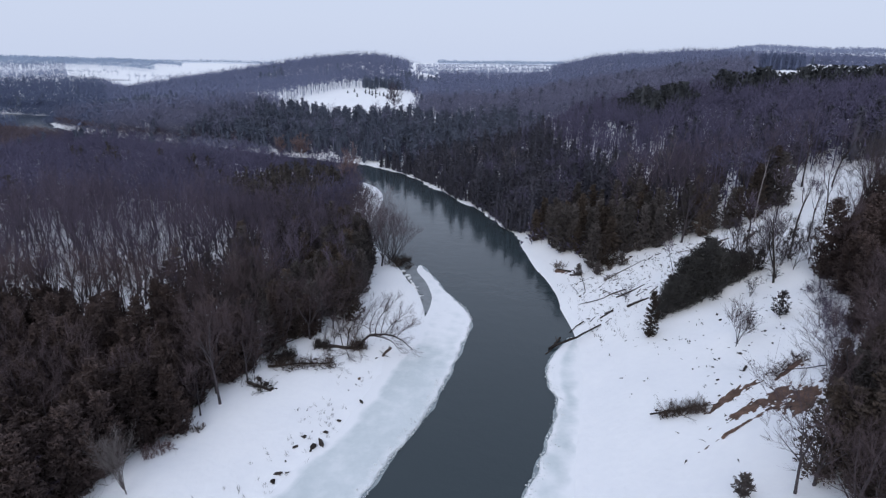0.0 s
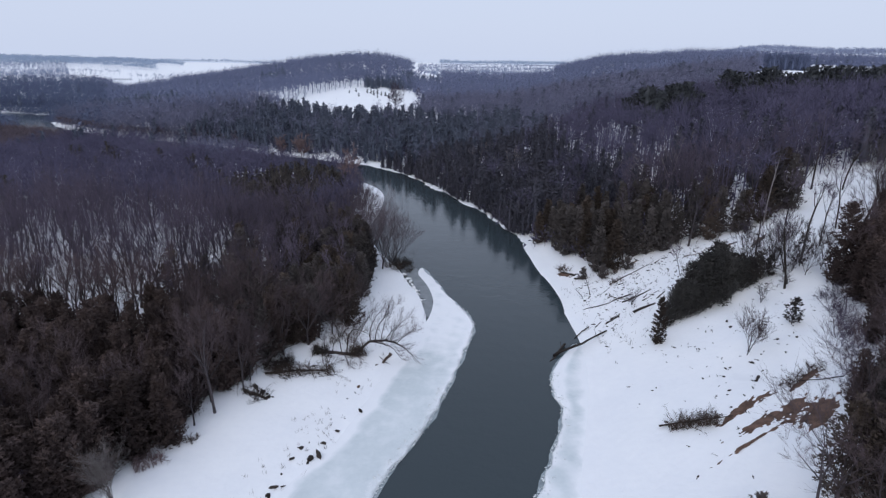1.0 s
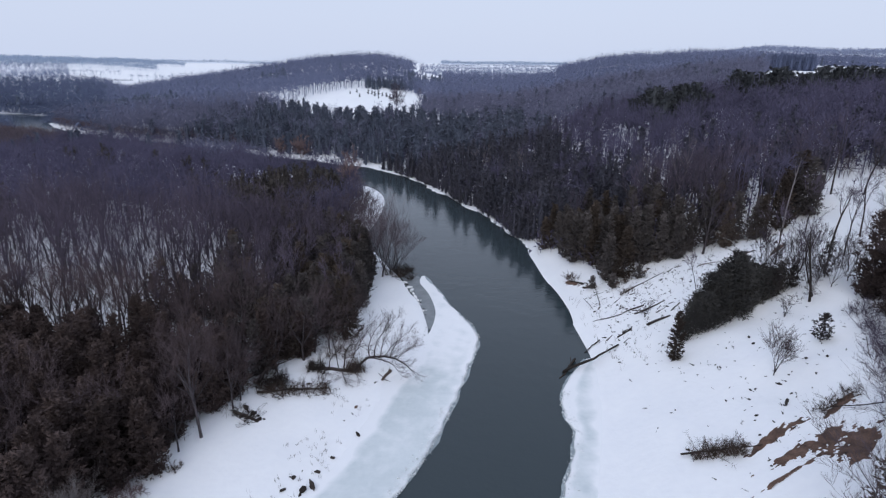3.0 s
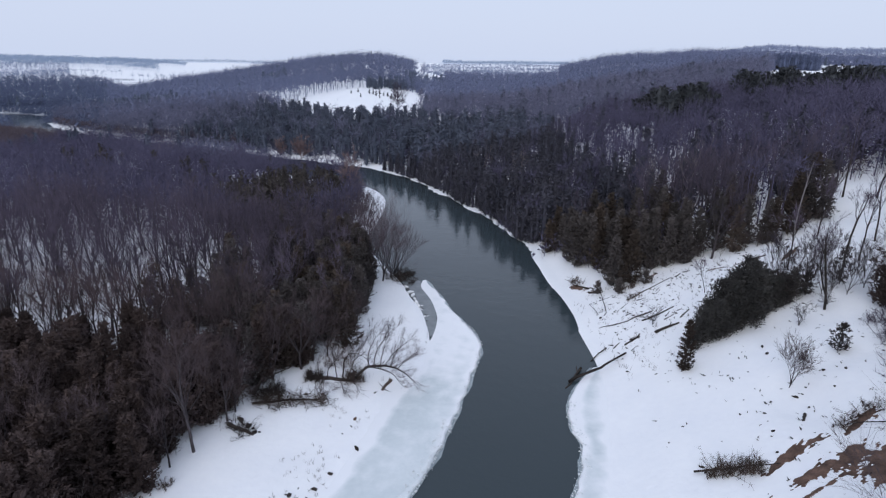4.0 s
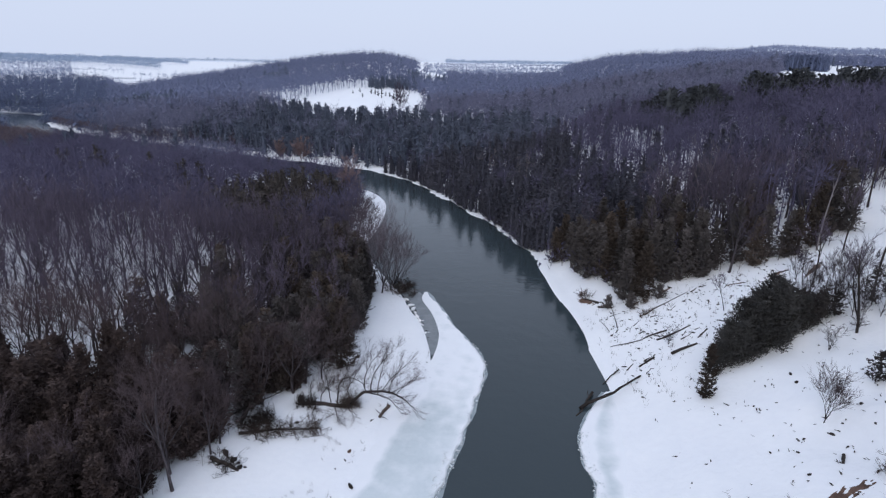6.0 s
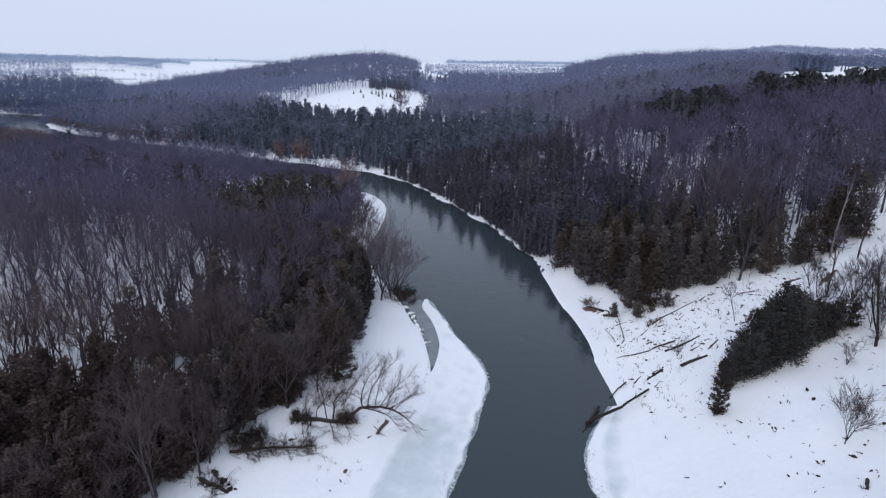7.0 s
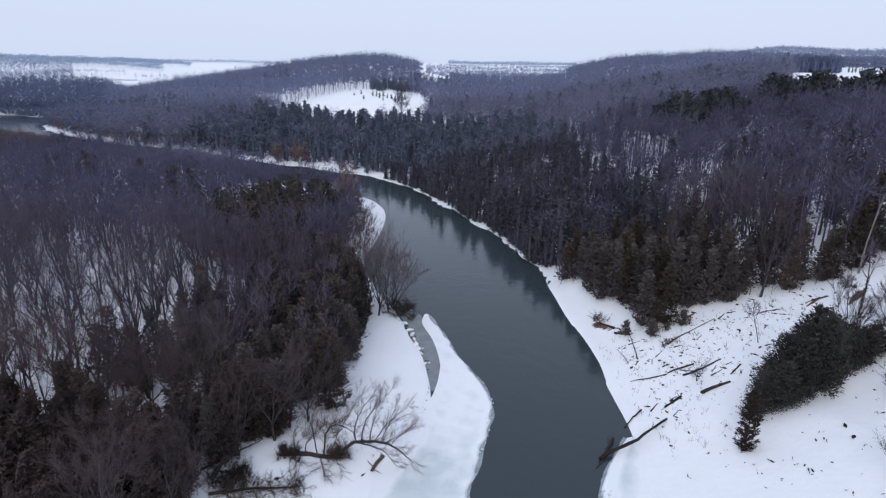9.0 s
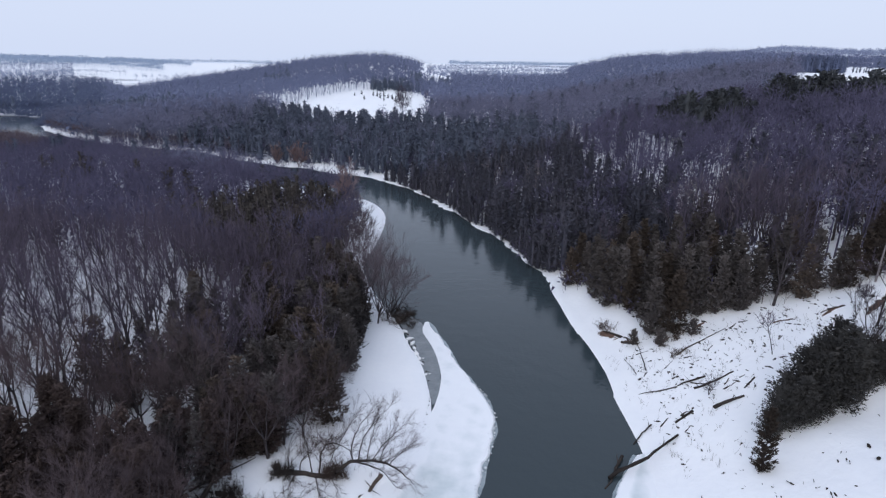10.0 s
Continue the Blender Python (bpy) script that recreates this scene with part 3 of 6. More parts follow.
def cone_tree(seed, height=10.0, radius=1.9, sprays=900, size=0.55, low=0.06, power=0.75, droop=0.25, ragged=0.25, core=0.62, tops=1, plume=18):
    """A conifer: a trunk, a dark inner mass of twigs and a crown of plumes, each a tuft of small sprays, with one or more tops."""
    g = np.random.RandomState(seed)
    trunk, crown = Build(), Build()
    t = np.linspace(0, 1, 5)
    for top in range(tops):
        tall = height * (1 if top == 0 else g.uniform(0.7, 0.92))
        az0 = g.uniform(0, 6.283)
        off = radius * (0.55 if top else 0.1) * np.array([math.cos(az0), math.sin(az0)])
        rad = radius * (1 if tops == 1 else 0.8)
        spine = np.stack([off[0] * t ** 0.6 + g.normal(0, 0.006 * height, 5) * t, off[1] * t ** 0.6 + g.normal(0, 0.006 * height, 5) * t, t * tall * 0.97 - 0.3], 1)
        trunk.tube(spine, tall * 0.014 * (1 - 0.95 * t), 5)
        ph = g.uniform(0, 6.283, 4)

        def lump(az, s):
            return 1 + ragged * (0.6 * np.sin(az * 2 + s * 9 + ph[0]) + 0.45 * np.sin(az * 3 - s * 23 + ph[1]) + 0.4 * np.sin(s * 38 + ph[2] + az) + 0.3 * np.sin(az * 5 + s * 51 + ph[3]))

        def girth(s):
            return rad * np.clip(1 - s, 0, 1) ** power * np.minimum(1, 0.5 + 3.0 * (s - low))
        if core:
            a, b = (9, 8) if sprays > 1000 else (6, 6)
            ss, aa = np.linspace(low, 0.97, a), np.arange(b) * 2 * np.pi / b
            S, A = np.meshgrid(ss, aa, indexing="ij")
            R = 0.72 * core * girth(S) * lump(A, S) * g.uniform(0.7, 1.2, S.shape)
            v = np.stack([R * np.cos(A) + np.interp(S, t, spine[:, 0]), R * np.sin(A) + np.interp(S, t, spine[:, 1]), S * tall], -1).reshape(-1, 3)
            q = (np.arange(a - 1)[:, None] * b + np.arange(b)).ravel(); r = (np.arange(a - 1)[:, None] * b + (np.arange(b) + 1) % b).ravel()
            crown.add(v, np.concatenate([np.stack([q, r, r + b], 1), np.stack([q, r + b, q + b], 1)]))
        n = sprays // tops
        m = max(n // plume, 5)
        s = low + (1 - low) * (np.arange(m) + g.uniform(0, 1, m)) / m * 0.985
        s = low + (s - low) ** 1.15
        az = np.arange(m) * 2.4 + g.normal(0, 0.5, m)
        rr = girth(s) * lump(az, s) * np.where(np.arange(m) % 4 == 0, 0.5, g.uniform(0.72, 1.05, m))
        out = np.stack([np.cos(az), np.sin(az), np.zeros(m)], 1)
        c = out * rr[:, None] + np.stack([np.interp(s, t, spine[:, 0]), np.interp(s, t, spine[:, 1]), s * tall], 1)
        axis = out * 0.8 + np.stack([np.zeros(m), np.zeros(m), g.uniform(0.25, 0.95, m) - droop], 1)
        axis /= np.linalg.norm(axis, axis=1)[:, None]
        big = rad * (0.42 - 0.2 * s) * g.uniform(0.75, 1.3, m)
        w = np.repeat(np.arange(m), n // m)
        n = len(w)
        f = g.uniform(-0.9, 1.0, n)
        wide = (big[w] * np.sqrt(np.clip(1.05 - f * np.abs(f), 0.1, 2)) * 0.38)[:, None]
        c = c[w] + axis[w] * (f * big[w] * 0.9)[:, None] + np.clip(g.normal(0, 1, (n, 3)), -1.5, 1.5) * wide * [0.8, 0.8, 0.7]
        way = axis[w] + g.normal(0, 0.42, (n, 3))
        way /= np.linalg.norm(way, axis=1)[:, None]
        face = g.normal(0, 1, (n, 3))
        if core:
            face = out[w] + [0, 0, 0.35] + 0.35 * face
        side = np.cross(way, face); side /= np.linalg.norm(side, axis=1)[:, None]
        sz = size * (g.uniform(0.55, 1.35, n) * np.where(w % 4 == 0, 1.0 if core else 1.6, 1.0))[:, None]
        i = np.arange(n)
        crown.add(np.concatenate([c - way * sz * 0.4 + side * sz * 0.3, c - way * sz * 0.4 - side * sz * 0.3, c + way * sz * 0.75]), np.stack([i, i + n, i + 2 * n], 1))
    return trunk, crown


def thing_tree(name, pair, bark, leaf, label, category, group=""):
    root = new(name)
    part("trunk", pair[0].mesh("trunk", bark, True), root)
    part("crown", pair[1].mesh("crown", leaf), root)
    return tagged(root, label, category, group)


rng = np.random.RandomState(7)


def scatter(x0, x1, y0, y1, step, keep):
    """Jittered places in a rectangle for which keep(x, y, place) holds."""
    gx, gy = np.meshgrid(np.arange(x0, x1, step), np.arange(y0, y1, step))
    gx = (gx + rng.uniform(-0.48, 0.48, gx.shape) * step).ravel()
    gy = (gy + rng.uniform(-0.48, 0.48, gy.shape) * step).ravel()
    place = river_place(gx, gy)
    ok = keep(gx, gy, *place)
    gx, gy = gx[ok], gy[ok]
    return np.stack([gx, gy, land(gx, gy, tuple(p[ok] for p in place))], 1)


def woods(name, pairs, spots, mat, label, sizes=(0.8, 1.15), lift=0.0):
    """Many trees as one mesh, from a few tree forms."""
    vs, fs, n = [], [], 0
    arr = []
    for a, b in pairs:
        j = Build(); j.add(*a.arrays()); j.add(*b.arrays())
        arr.append(j.arrays())
    for p in spots:
        v, f = arr[rng.randint(len(arr))]
        c, s = math.cos(q := rng.uniform(0, 6.283)), math.sin(q)
        k = rng.uniform(*sizes)
        kz = k * rng.uniform(0.9, 1.1)
        w = np.empty_like(v)
        w[:, 0], w[:, 1] = (v[:, 0] * c - v[:, 1] * s) * k + p[0], (v[:, 0] * s + v[:, 1] * c) * k + p[1]
        w[:, 2] = v[:, 2] * kz + p[2] + lift
        vs.append(w); fs.append(f + n); n += len(v)
    me = mesh_of(name, np.concatenate(vs), np.concatenate(fs), mat)
    return tagged(new(name, me), label, "woods", kind="stuff")


def light_tree(seed, height=15.0, limbs=7, twigs=180, width=0.07, radius=3.2, low=0.3, limb_width=0.1, rise=0.45, tuft=0.5, shell=0.0):
    """A leafless tree for the middle distance: trunk, limbs and many thin twigs in an uneven crown."""
    g = np.random.RandomState(seed)
    trunk, crown = Build(), Build()
    lean = g.normal(0, 0.02 * height, 2)
    trunk.tube([[0, 0, -0.5], [lean[0] * 0.4, lean[1] * 0.4, height * 0.45], [*lean, height * 0.93]], [height * 0.013, height * 0.008, 0], 3)
    for i in range(limbs):
        s = low + (0.9 - low) * (i + g.uniform(0, 0.8)) / limbs
        az = i * 2.4 + g.uniform(-0.5, 0.5)
        l = radius * g.uniform(0.8, 1.25) * (1.15 - 0.7 * s)
        a = np.array([lean[0] * s, lean[1] * s, s * height * 0.93])
        b = a + [l * math.cos(az), l * math.sin(az), l * g.uniform(0.7, 1.5)]
        crown.tube([a, b], [limb_width / 2, 0], 3)
    # twigs fill an uneven dome, thickest near its surface
    n = g.normal(0, 1, (twigs, 3)); n[:, 2] = np.abs(n[:, 2]) - 0.35
    n /= np.linalg.norm(n, axis=1)[:, None]
    ph = g.uniform(0, 6.283, 3)
    lump = 1 + 0.22 * np.sin(n[:, 0] * 4 + ph[0]) + 0.18 * np.sin(n[:, 1] * 5 + ph[1]) + 0.12 * np.sin(n[:, 2] * 6 + ph[2])
    q = (g.uniform(0.15, 1, twigs) ** 0.6 * lump)[:, None]
    mid = np.array([lean[0] * 0.6, lean[1] * 0.6, height * (low + 0.95) / 2])
    base = mid + n * q * [radius, radius, height * (0.95 - low) / 2]
    way = n * [0.7, 0.7, 0.5] + g.normal(0, 0.45, (twigs, 3)) + [0, 0, rise]
    if shell:
        way = way - n * (way * n).sum(1)[:, None] * shell
    crown.slivers(base, base + way * radius * g.uniform(0.5 * tuft, tuft, (twigs, 1)), np.full(twigs, width), g, n + g.normal(0, 0.25, n.shape) if shell else None)
    return trunk, crown


BARE_LABEL = "bare leafless hardwood tree with grey-brown twigs, standing in snow"
CEDAR_LABEL = "dark brown-green cedar tree with dense foliage, standing in snow"
PINE_LABEL = "dark green pine tree on the snowy ridge"
bare_forms = [thing_tree("bare_tree", hardwood(s, 15, fk, ld, sp, 4, 3, 13, 0.04, rc), BARK, TWIG, BARE_LABEL, "tree", "bare hardwood trees")
              for s, fk, ld, sp, rc in ((1, 0.30, 4, 0.5, 1.0), (2, 0.22, 5, 0.55, 0.95), (3, 0.38, 4, 0.45, 1.0), (4, 0.26, 5, 0.5, 0.95), (5, 0.18, 5, 0.42, 0.95), (6, 0.34, 4, 0.6, 0.95))]
cedar_forms = [thing_tree("cedar_tree", cone_tree(s, 11, r, n, 0.44, 0.03, pw, 0.15, rg, 0, tp, 14), BARK, BROWN_CEDAR if s == 14 else CEDAR, CEDAR_LABEL, "tree", "cedar trees")
               for s, r, n, pw, rg, tp in ((11, 2.5, 1900, 0.8, 0.22, 1), (12, 2.1, 1700, 0.95, 0.22, 1), (13, 2.7, 2100, 0.7, 0.25, 2), (14, 2.4, 1900, 0.85, 0.25, 1), (15, 2.3, 1900, 0.9, 0.22, 1))]
fine_bare = [thing_tree("bare_tree", hardwood(s, 15, fk, ld, sp, 5, 4, 18, 0.028, rc), BARK, NEAR_TWIG, BARE_LABEL, "tree", "bare hardwood trees")
             for s, fk, ld, sp, rc in ((21, 0.3, 5, 0.5, 1.0), (22, 0.16, 6, 0.4, 0.95), (23, 0.36, 5, 0.55, 1.0), (24, 0.24, 5, 0.6, 0.95))]
fine_cedars = [thing_tree("cedar_tree", cone_tree(s, 11, r, n, 0.31, 0.03, pw, 0.15, rg, 0, tp, 20), BARK, BROWN_CEDAR if s in (31, 34) else CEDAR, CEDAR_LABEL, "tree", "cedar trees")
               for s, r, n, pw, rg, tp in ((31, 2.6, 3600, 0.5, 0.25, 2), (32, 2.3, 3000, 0.62, 0.25, 1), (33, 2.9, 3800, 0.45, 0.28, 2), (34, 2.4, 3300, 0.55, 0.28, 1))]
red_cedars = [thing_tree("red_cedar", cone_tree(s, 11, r, n, 0.31, 0.02, pw, 0.15, rg, 0, tp, 22), BARK, RED_CEDAR, "dense rust-brown cedar tree, standing in snow", "tree", "rust-brown cedars")
              for s, r, n, pw, rg, tp in ((171, 2.7, 6200, 0.5, 0.2, 2), (172, 2.3, 5200, 0.6, 0.18, 1), (173, 2.8, 6200, 0.48, 0.22, 2))]
used = set()


def plant(forms, x, y, k, z=None, turn=None, tall=1.0, tilt=0.0):
    """One more tree of one of these forms, k times its size."""
    i = rng.randint(len(forms))
    ob = forms[i]
    if z is None:
        z = ground_at(x, y)
    m = Matrix.Translation((x, y, z)) @ Matrix.Rotation(rng.uniform(0, 6.283) if turn is None else turn, 4, "Z") @ Matrix.Rotation(radians(tilt), 4, "Y")
    if ob.name not in used:
        used.add(ob.name)
        ob.matrix_basis = m
    else:
        ob = copy_thing(ob, m)
    ob.scale = (k, k, k * tall)
    return ob


def left_edge(y):
    """How far from the water the woods of the flat bank begin."""
    return np.interp(y, [40, 52, 62, 70, 81, 86, 89, 94, 98, 106, 115, 119, 129, 150, 200, 230, 250, 270], [15.5, 16.5, 18, 19, 19.5, 18.5, 15, 13.6, 13.6, 14, 11.8, 11, 7, 5, 7, 11, 12, 5])


def slope_edge(x):
    """Where the woods above the open slope begin."""
    return np.interp(x, [24, 30, 33.5, 35.5, 37, 41, 46, 52, 60, 66, 72, 76, 81, 90, 95, 100, 106, 115, 140], [152, 146, 137, 124, 119, 117.5, 119.5, 116, 112.5, 112, 113.5, 117, 122, 132, 131.5, 129, 125, 119, 105])


def near_edge(y):
    """The edge of the woods on the near side of the open slope."""
    return np.interp(y, [20, 41, 45, 49, 61, 74, 83, 95], [26, 31.5, 33.5, 37.5, 47.5, 57.5, 64.5, 76])


OPEN_FIELD = np.array([(-124, 500), (-90, 452), (-57, 414), (-3, 406), (4, 566), (-18, 628), (-56, 642), (-86, 628), (-108, 578)])
FIELD = np.array([(-150, 520), (-124, 500), (-90, 452), (-57, 414), (-3, 406), (4, 566), (-18, 628), (-50, 660), (-75, 690), (-130, 670), (-175, 640), (-172, 590)])


def in_left(x, y, dl, dr, wet):
    return ~wet & (dl < dr) & (dl > left_edge(y)) & (x < 0)


GLADE = np.array([(-140, 182), (-116, 124), (-86, 109), (-66, 105), (-52, 104), (-46, 114), (-44, 138), (-52, 158), (-84, 168)])


def glade(x, y):
    """The open stand of tall hardwoods on the flat bank, snow showing between the trunks."""
    return within(np.asarray(x, float), np.asarray(y, float), GLADE)


def gaps(x, y):
    """Small openings among the woods of the far slope, where snow shows between trunks."""
    open_ = np.zeros(np.shape(x), bool)
    for cx, cy, rx, ry in ((67, 171, 6, 9), (68, 122, 5, 7), (71, 214, 9, 15), (84, 128, 5, 5), (79, 146, 4, 5)):
        open_ |= ((x - cx) / rx) ** 2 + ((y - cy) / ry) ** 2 < 1
    return open_


def in_right(x, y, dl, dr, wet):
    return ~wet & ~gaps(x, y) & (dr < dl) & (dr > np.where(y > 157, 1.3, 3.0) + np.where((y > 286) & (y < 345) & (x > -100), 3.5 + 3 * waves(x, y, 16, 33), 0)) & (y > slope_edge(x)) & ~within(x, y, FIELD)


def seen(x, y):
    """Inside the wedge of land that the flight looks over."""
    return (x > -0.73 * (y + 4) - 12) & (x < 0.86 * (y + 4) + 10) & (y > 25)


def meadow(x, y):
    """The high snowy field behind the ridge pines."""
    r, az = np.hypot(x, y), np.degrees(np.arctan2(x, y))
    return (y > 234 + 0.12 * x) & (((az > 33.5) & (r < 830)) | ((az > 29.9) & (r < 650)) | ((az > 28.4) & (r < 400)))


# near woods: each tree is a thing
def near_keep(x, y, dl, dr, wet):
    return (in_left(x, y, dl, dr, wet) | in_right(x, y, dl, dr, wet)) & seen(x, y) & (np.hypot(x, y - 30) < 175)


spots = scatter(-140, 160, 30, 205, 3.6, near_keep)
dl, dr, wet = river_place(spots[:, 0], spots[:, 1])
left = dl < dr
x, y = spots[:, 0], spots[:, 1]
front = np.where(left, dl - left_edge(y), np.minimum(dr, y - slope_edge(x)))
clear = glade(x, y)
luck = rng.uniform(0, 1, (3, len(spots)))
on_left = np.select([(front < 9) & (y > 95) & (y < 156), (front < 20) & (y > 95) & (y < 156), (x > -47) & (y > 97) & (y < 124), ((x + 46) / 19) ** 2 + ((y - 193) / 32) ** 2 < 1, y < 92], [0.9, 0.62, 0.72, 0.9, 0.8], 0.05)
on_right = np.select([(x > 50) & (x < 84) & (front < 7) & (y < 150), (x > 55) & (y < 150), (front < 9) & (x < 55) & (y < 150), front < 24], [0.72, 0.38, 0.95, 0.88], np.where(x < 60, 0.5, 0.25))
is_cedar = luck[0] < np.where(left, on_left, on_right)
drop = np.where(left, clear & (luck[1] > 0.46) | (y < 92) & ~is_cedar & (front < 4), (x > 58) & (y < 140) & (luck[1] > 0.95))
spots, x, y, is_cedar, left, clear = (a[~drop] for a in (spots, x, y, is_cedar, left, clear))
rank = np.argsort(np.hypot(x, y - 20))
tall_forms = [thing_tree("tall_hardwood", hardwood(s, 16.5, fk, ld, sp, 5, 3, 10, 0.036, 1.0, stout=0.0128), BARK, TWIG, "tall straight hardwood with a high bare crown", "tree", "tall hardwood trees") for s, fk, ld, sp in ((26, 0.24, 5, 0.58), (27, 0.3, 4, 0.5), (28, 0.36, 5, 0.5), (29, 0.16, 5, 0.6))]
far_bare, far_cedar, count = [], [], [0, 0]
for i in rank:
    if left[i] and clear[i]:
        plant(tall_forms, x[i], y[i], rng.uniform(0.82, 1.05), spots[i][2], tilt=rng.uniform(-3, 3))
        continue
    c = int(is_cedar[i])
    count[c] += 1
    if count[c] > (175, 250)[c]:
        (far_cedar if c else far_bare).append(spots[i])
    elif c:
        plant(red_cedars if left[i] and y[i] < 92 else fine_cedars if y[i] < 112 else cedar_forms, x[i], y[i], rng.uniform(0.72, 1.0) if left[i] and y[i] < 95 else rng.uniform(0.8, 1.15), spots[i][2])
    else:
        plant(fine_bare if y[i] < 100 else bare_forms, x[i], y[i], rng.uniform(0.62, 0.85) if left[i] and y[i] < 95 else rng.uniform(0.75, 1.05), spots[i][2])

# crowded cedars at the near end of the flat bank
for p in scatter(-72, -33, 38, 70, 3.0, lambda x, y, dl, dr, wet: (dl > left_edge(y) + 1) & (dl < left_edge(y) + 24) & seen(x, y)):
    if rng.uniform() < 0.72:
        plant(red_cedars, p[0], p[1], rng.uniform(0.6, 1.0), p[2])
# a dark edge of cedars and hardwoods behind the flat bank
for x, y, k in ((-34.5, 74.5, 0.85), (-36.5, 71.5, 0.85), (-33.5, 80.0, 0.9), (-28.0, 86.0, 0.85), (-31.0, 84.8, 0.9), (-25.2, 90.5, 0.85), (-28.0, 91.5, 0.95), (-22.0, 94.0, 0.9), (-35.8, 77.5, 0.9), (-31.6, 76.4, 0.8), (-31.0, 79.2, 0.9)):
    plant(red_cedars if y < 82 else fine_cedars, x, y, k)
for x, y, k in ((-32.6, 73.0, 0.8), (-29.6, 80.6, 0.75), (-25.8, 87.4, 0.85), (-22.2, 90.5, 0.8), (-18.8, 94.8, 0.75), (-16.4, 99.0, 0.7), (-33.0, 67.5, 0.6), (-29.2, 76.6, 0.7), (-28.8, 78.6, 0.65)):
    plant(fine_bare, x, y, k)
# a wall of cedars where the flat bank narrows
for i in range(24):
    y = 101 + 1.7 * i
    x = np.interp(y, LINE_L[:, 1][20:200], LINE_L[:, 0][20:200]) - left_edge(y) - rng.uniform(0.8, 7.0)
    plant(fine_cedars, x, y, rng.uniform(0.8, 1.15))
# the trees close by on the near side of the open slope
for p in scatter(26, 100, 28, 96, 3.3, lambda x, y, dl, dr, wet: (x > near_edge(y)) & (y > 30) & (x < near_edge(y) + 22) & (x < 0.86 * (y + 4) + 10)):
    low = 0.72 if 56 < p[1] < 72 else 1.0
    if rng.uniform() < (0.6 if p[1] < 72 else 0.93) and p[0] > near_edge(p[1]) + (2.5 if p[1] < 72 else 1.2):
        plant(red_cedars, p[0], p[1], rng.uniform(0.6, 0.95) * low, p[2])
    elif p[0] > near_edge(p[1]) + 5.5 or not 44 < p[1] < 80:
        plant(fine_bare, p[0], p[1], rng.uniform(0.65, 0.9) * low, p[2])
for x, y, k in ((35.2, 43.2, 0.95), (37.5, 41.0, 1.05), (38.5, 45.0, 1.0), (40.5, 42.5, 1.1), (42.0, 47.0, 1.0), (44.5, 50.0, 0.9), (36.2, 39.2, 1.0), (62.2, 82.0, 1.2), (65.6, 80.2, 1.0), (68.0, 82.5, 1.05), (77, 91, 1.0), (73, 88, 0.8)):
    plant(red_cedars if y > 70 else fine_cedars, x, y, k)
# the cedar clump on the open slope, with one narrow cedar before it
broad_cedars = [thing_tree("cedar_tree", cone_tree(s, 8, r, 5200, 0.27, 0.0, 0.5, 0.1, 0.2, 0, 1, 20), BARK, CLUMP_CEDAR, CEDAR_LABEL, "tree", "cedar trees") for s, r in ((36, 3.0), (37, 2.6), (38, 3.3))]
for x, y, k in ((38.6, 88.2, 0.5), (40.3, 89.2, 0.66), (42.2, 88.6, 0.74), (41.6, 90.6, 0.8), (44.2, 89.4, 0.95), (43.8, 91.6, 0.95), (46.2, 89.8, 1.1), (46.4, 92.2, 1.12), (48.2, 90.4, 1.05), (48.6, 92.8, 1.05), (50.2, 91.2, 0.85), (51.0, 93.4, 0.8), (52.2, 91.0, 0.62), (54.0, 92.2, 0.6), (55.6, 92.4, 0.5)):
    plant(broad_cedars, x, y, k, tall=rng.uniform(0.9, 1.12))
narrow_cedar = [thing_tree("cedar_tree", cone_tree(39, 8, 1.15, 2600, 0.24, 0.0, 0.4, 0.1, 0.35, 0, 1, 22), BARK, BROWN_CEDAR, "narrow brown-green cedar standing on the snowy slope", "tree", "cedar trees")]
plant(narrow_cedar, 35.4, 83.6, 1.0, tilt=4)

# middle distance
mid_bare = [light_tree(s, 15, 5, 150, 0.2, 3.8) for s in range(40, 46)]
mid_cedar = [cone_tree(s, 11.5, 2.4, 280, 0.75, 0.04, 0.8, core=0.7, ragged=0.22, plume=3) for s in range(50, 55)]
brush_forms = [light_tree(s, 7, 4, 60, 0.22, 2.2, 0.12) for s in range(46, 50)]
hill_forms = [light_tree(s, 15, 4, 95, 0.34, 4.1, 0.12, 0.1, 0.3, 0.42, 0.4) for s in range(34, 40)]
far_forms = [light_tree(s, 16, 1, 54, 1.15, 5.2, 0.04, 0.3, 0.1, 0.34, 0.7) for s in range(60, 66)]
far_cones = [cone_tree(s, 12, 2.8, 24, 2.4, 0.05, 0.6, core=0.9, ragged=0.3, plume=1) for s in range(70, 74)]


def mid_keep(x, y, dl, dr, wet):
    return (in_left(x, y, dl, dr, wet) | in_right(x, y, dl, dr, wet)) & seen(x, y) & (np.hypot(x, y - 30) >= 175) & (np.hypot(x, y) < 480) & ~meadow(x, y)


spots = scatter(-330, 330, 60, 480, 4.9, mid_keep)
dl, dr, wet = river_place(spots[:, 0], spots[:, 1])
thick = scatter(-350, -120, 330, 520, 5.6, lambda x, y, dl, dr, wet: in_right(x, y, dl, dr, wet) & (dr > 5))
x, y = spots[:, 0], spots[:, 1]
chance = np.where(dl < dr, 0.08, np.where(dr < 30, 0.92, np.where((x < 55) & (dr < 95) & (x > -165), 0.9, 0.18)))
chance = np.where((x < -150), 0.1, chance)
chance = np.where(((x + 46) / 19) ** 2 + ((y - 193) / 32) ** 2 < 1, 0.9, chance)
pines = (y > 206 + 0.12 * x) & (y < 232 + 0.12 * x) & (x > 80) & (x < 235) & (np.abs(x - 112.5) > 5)
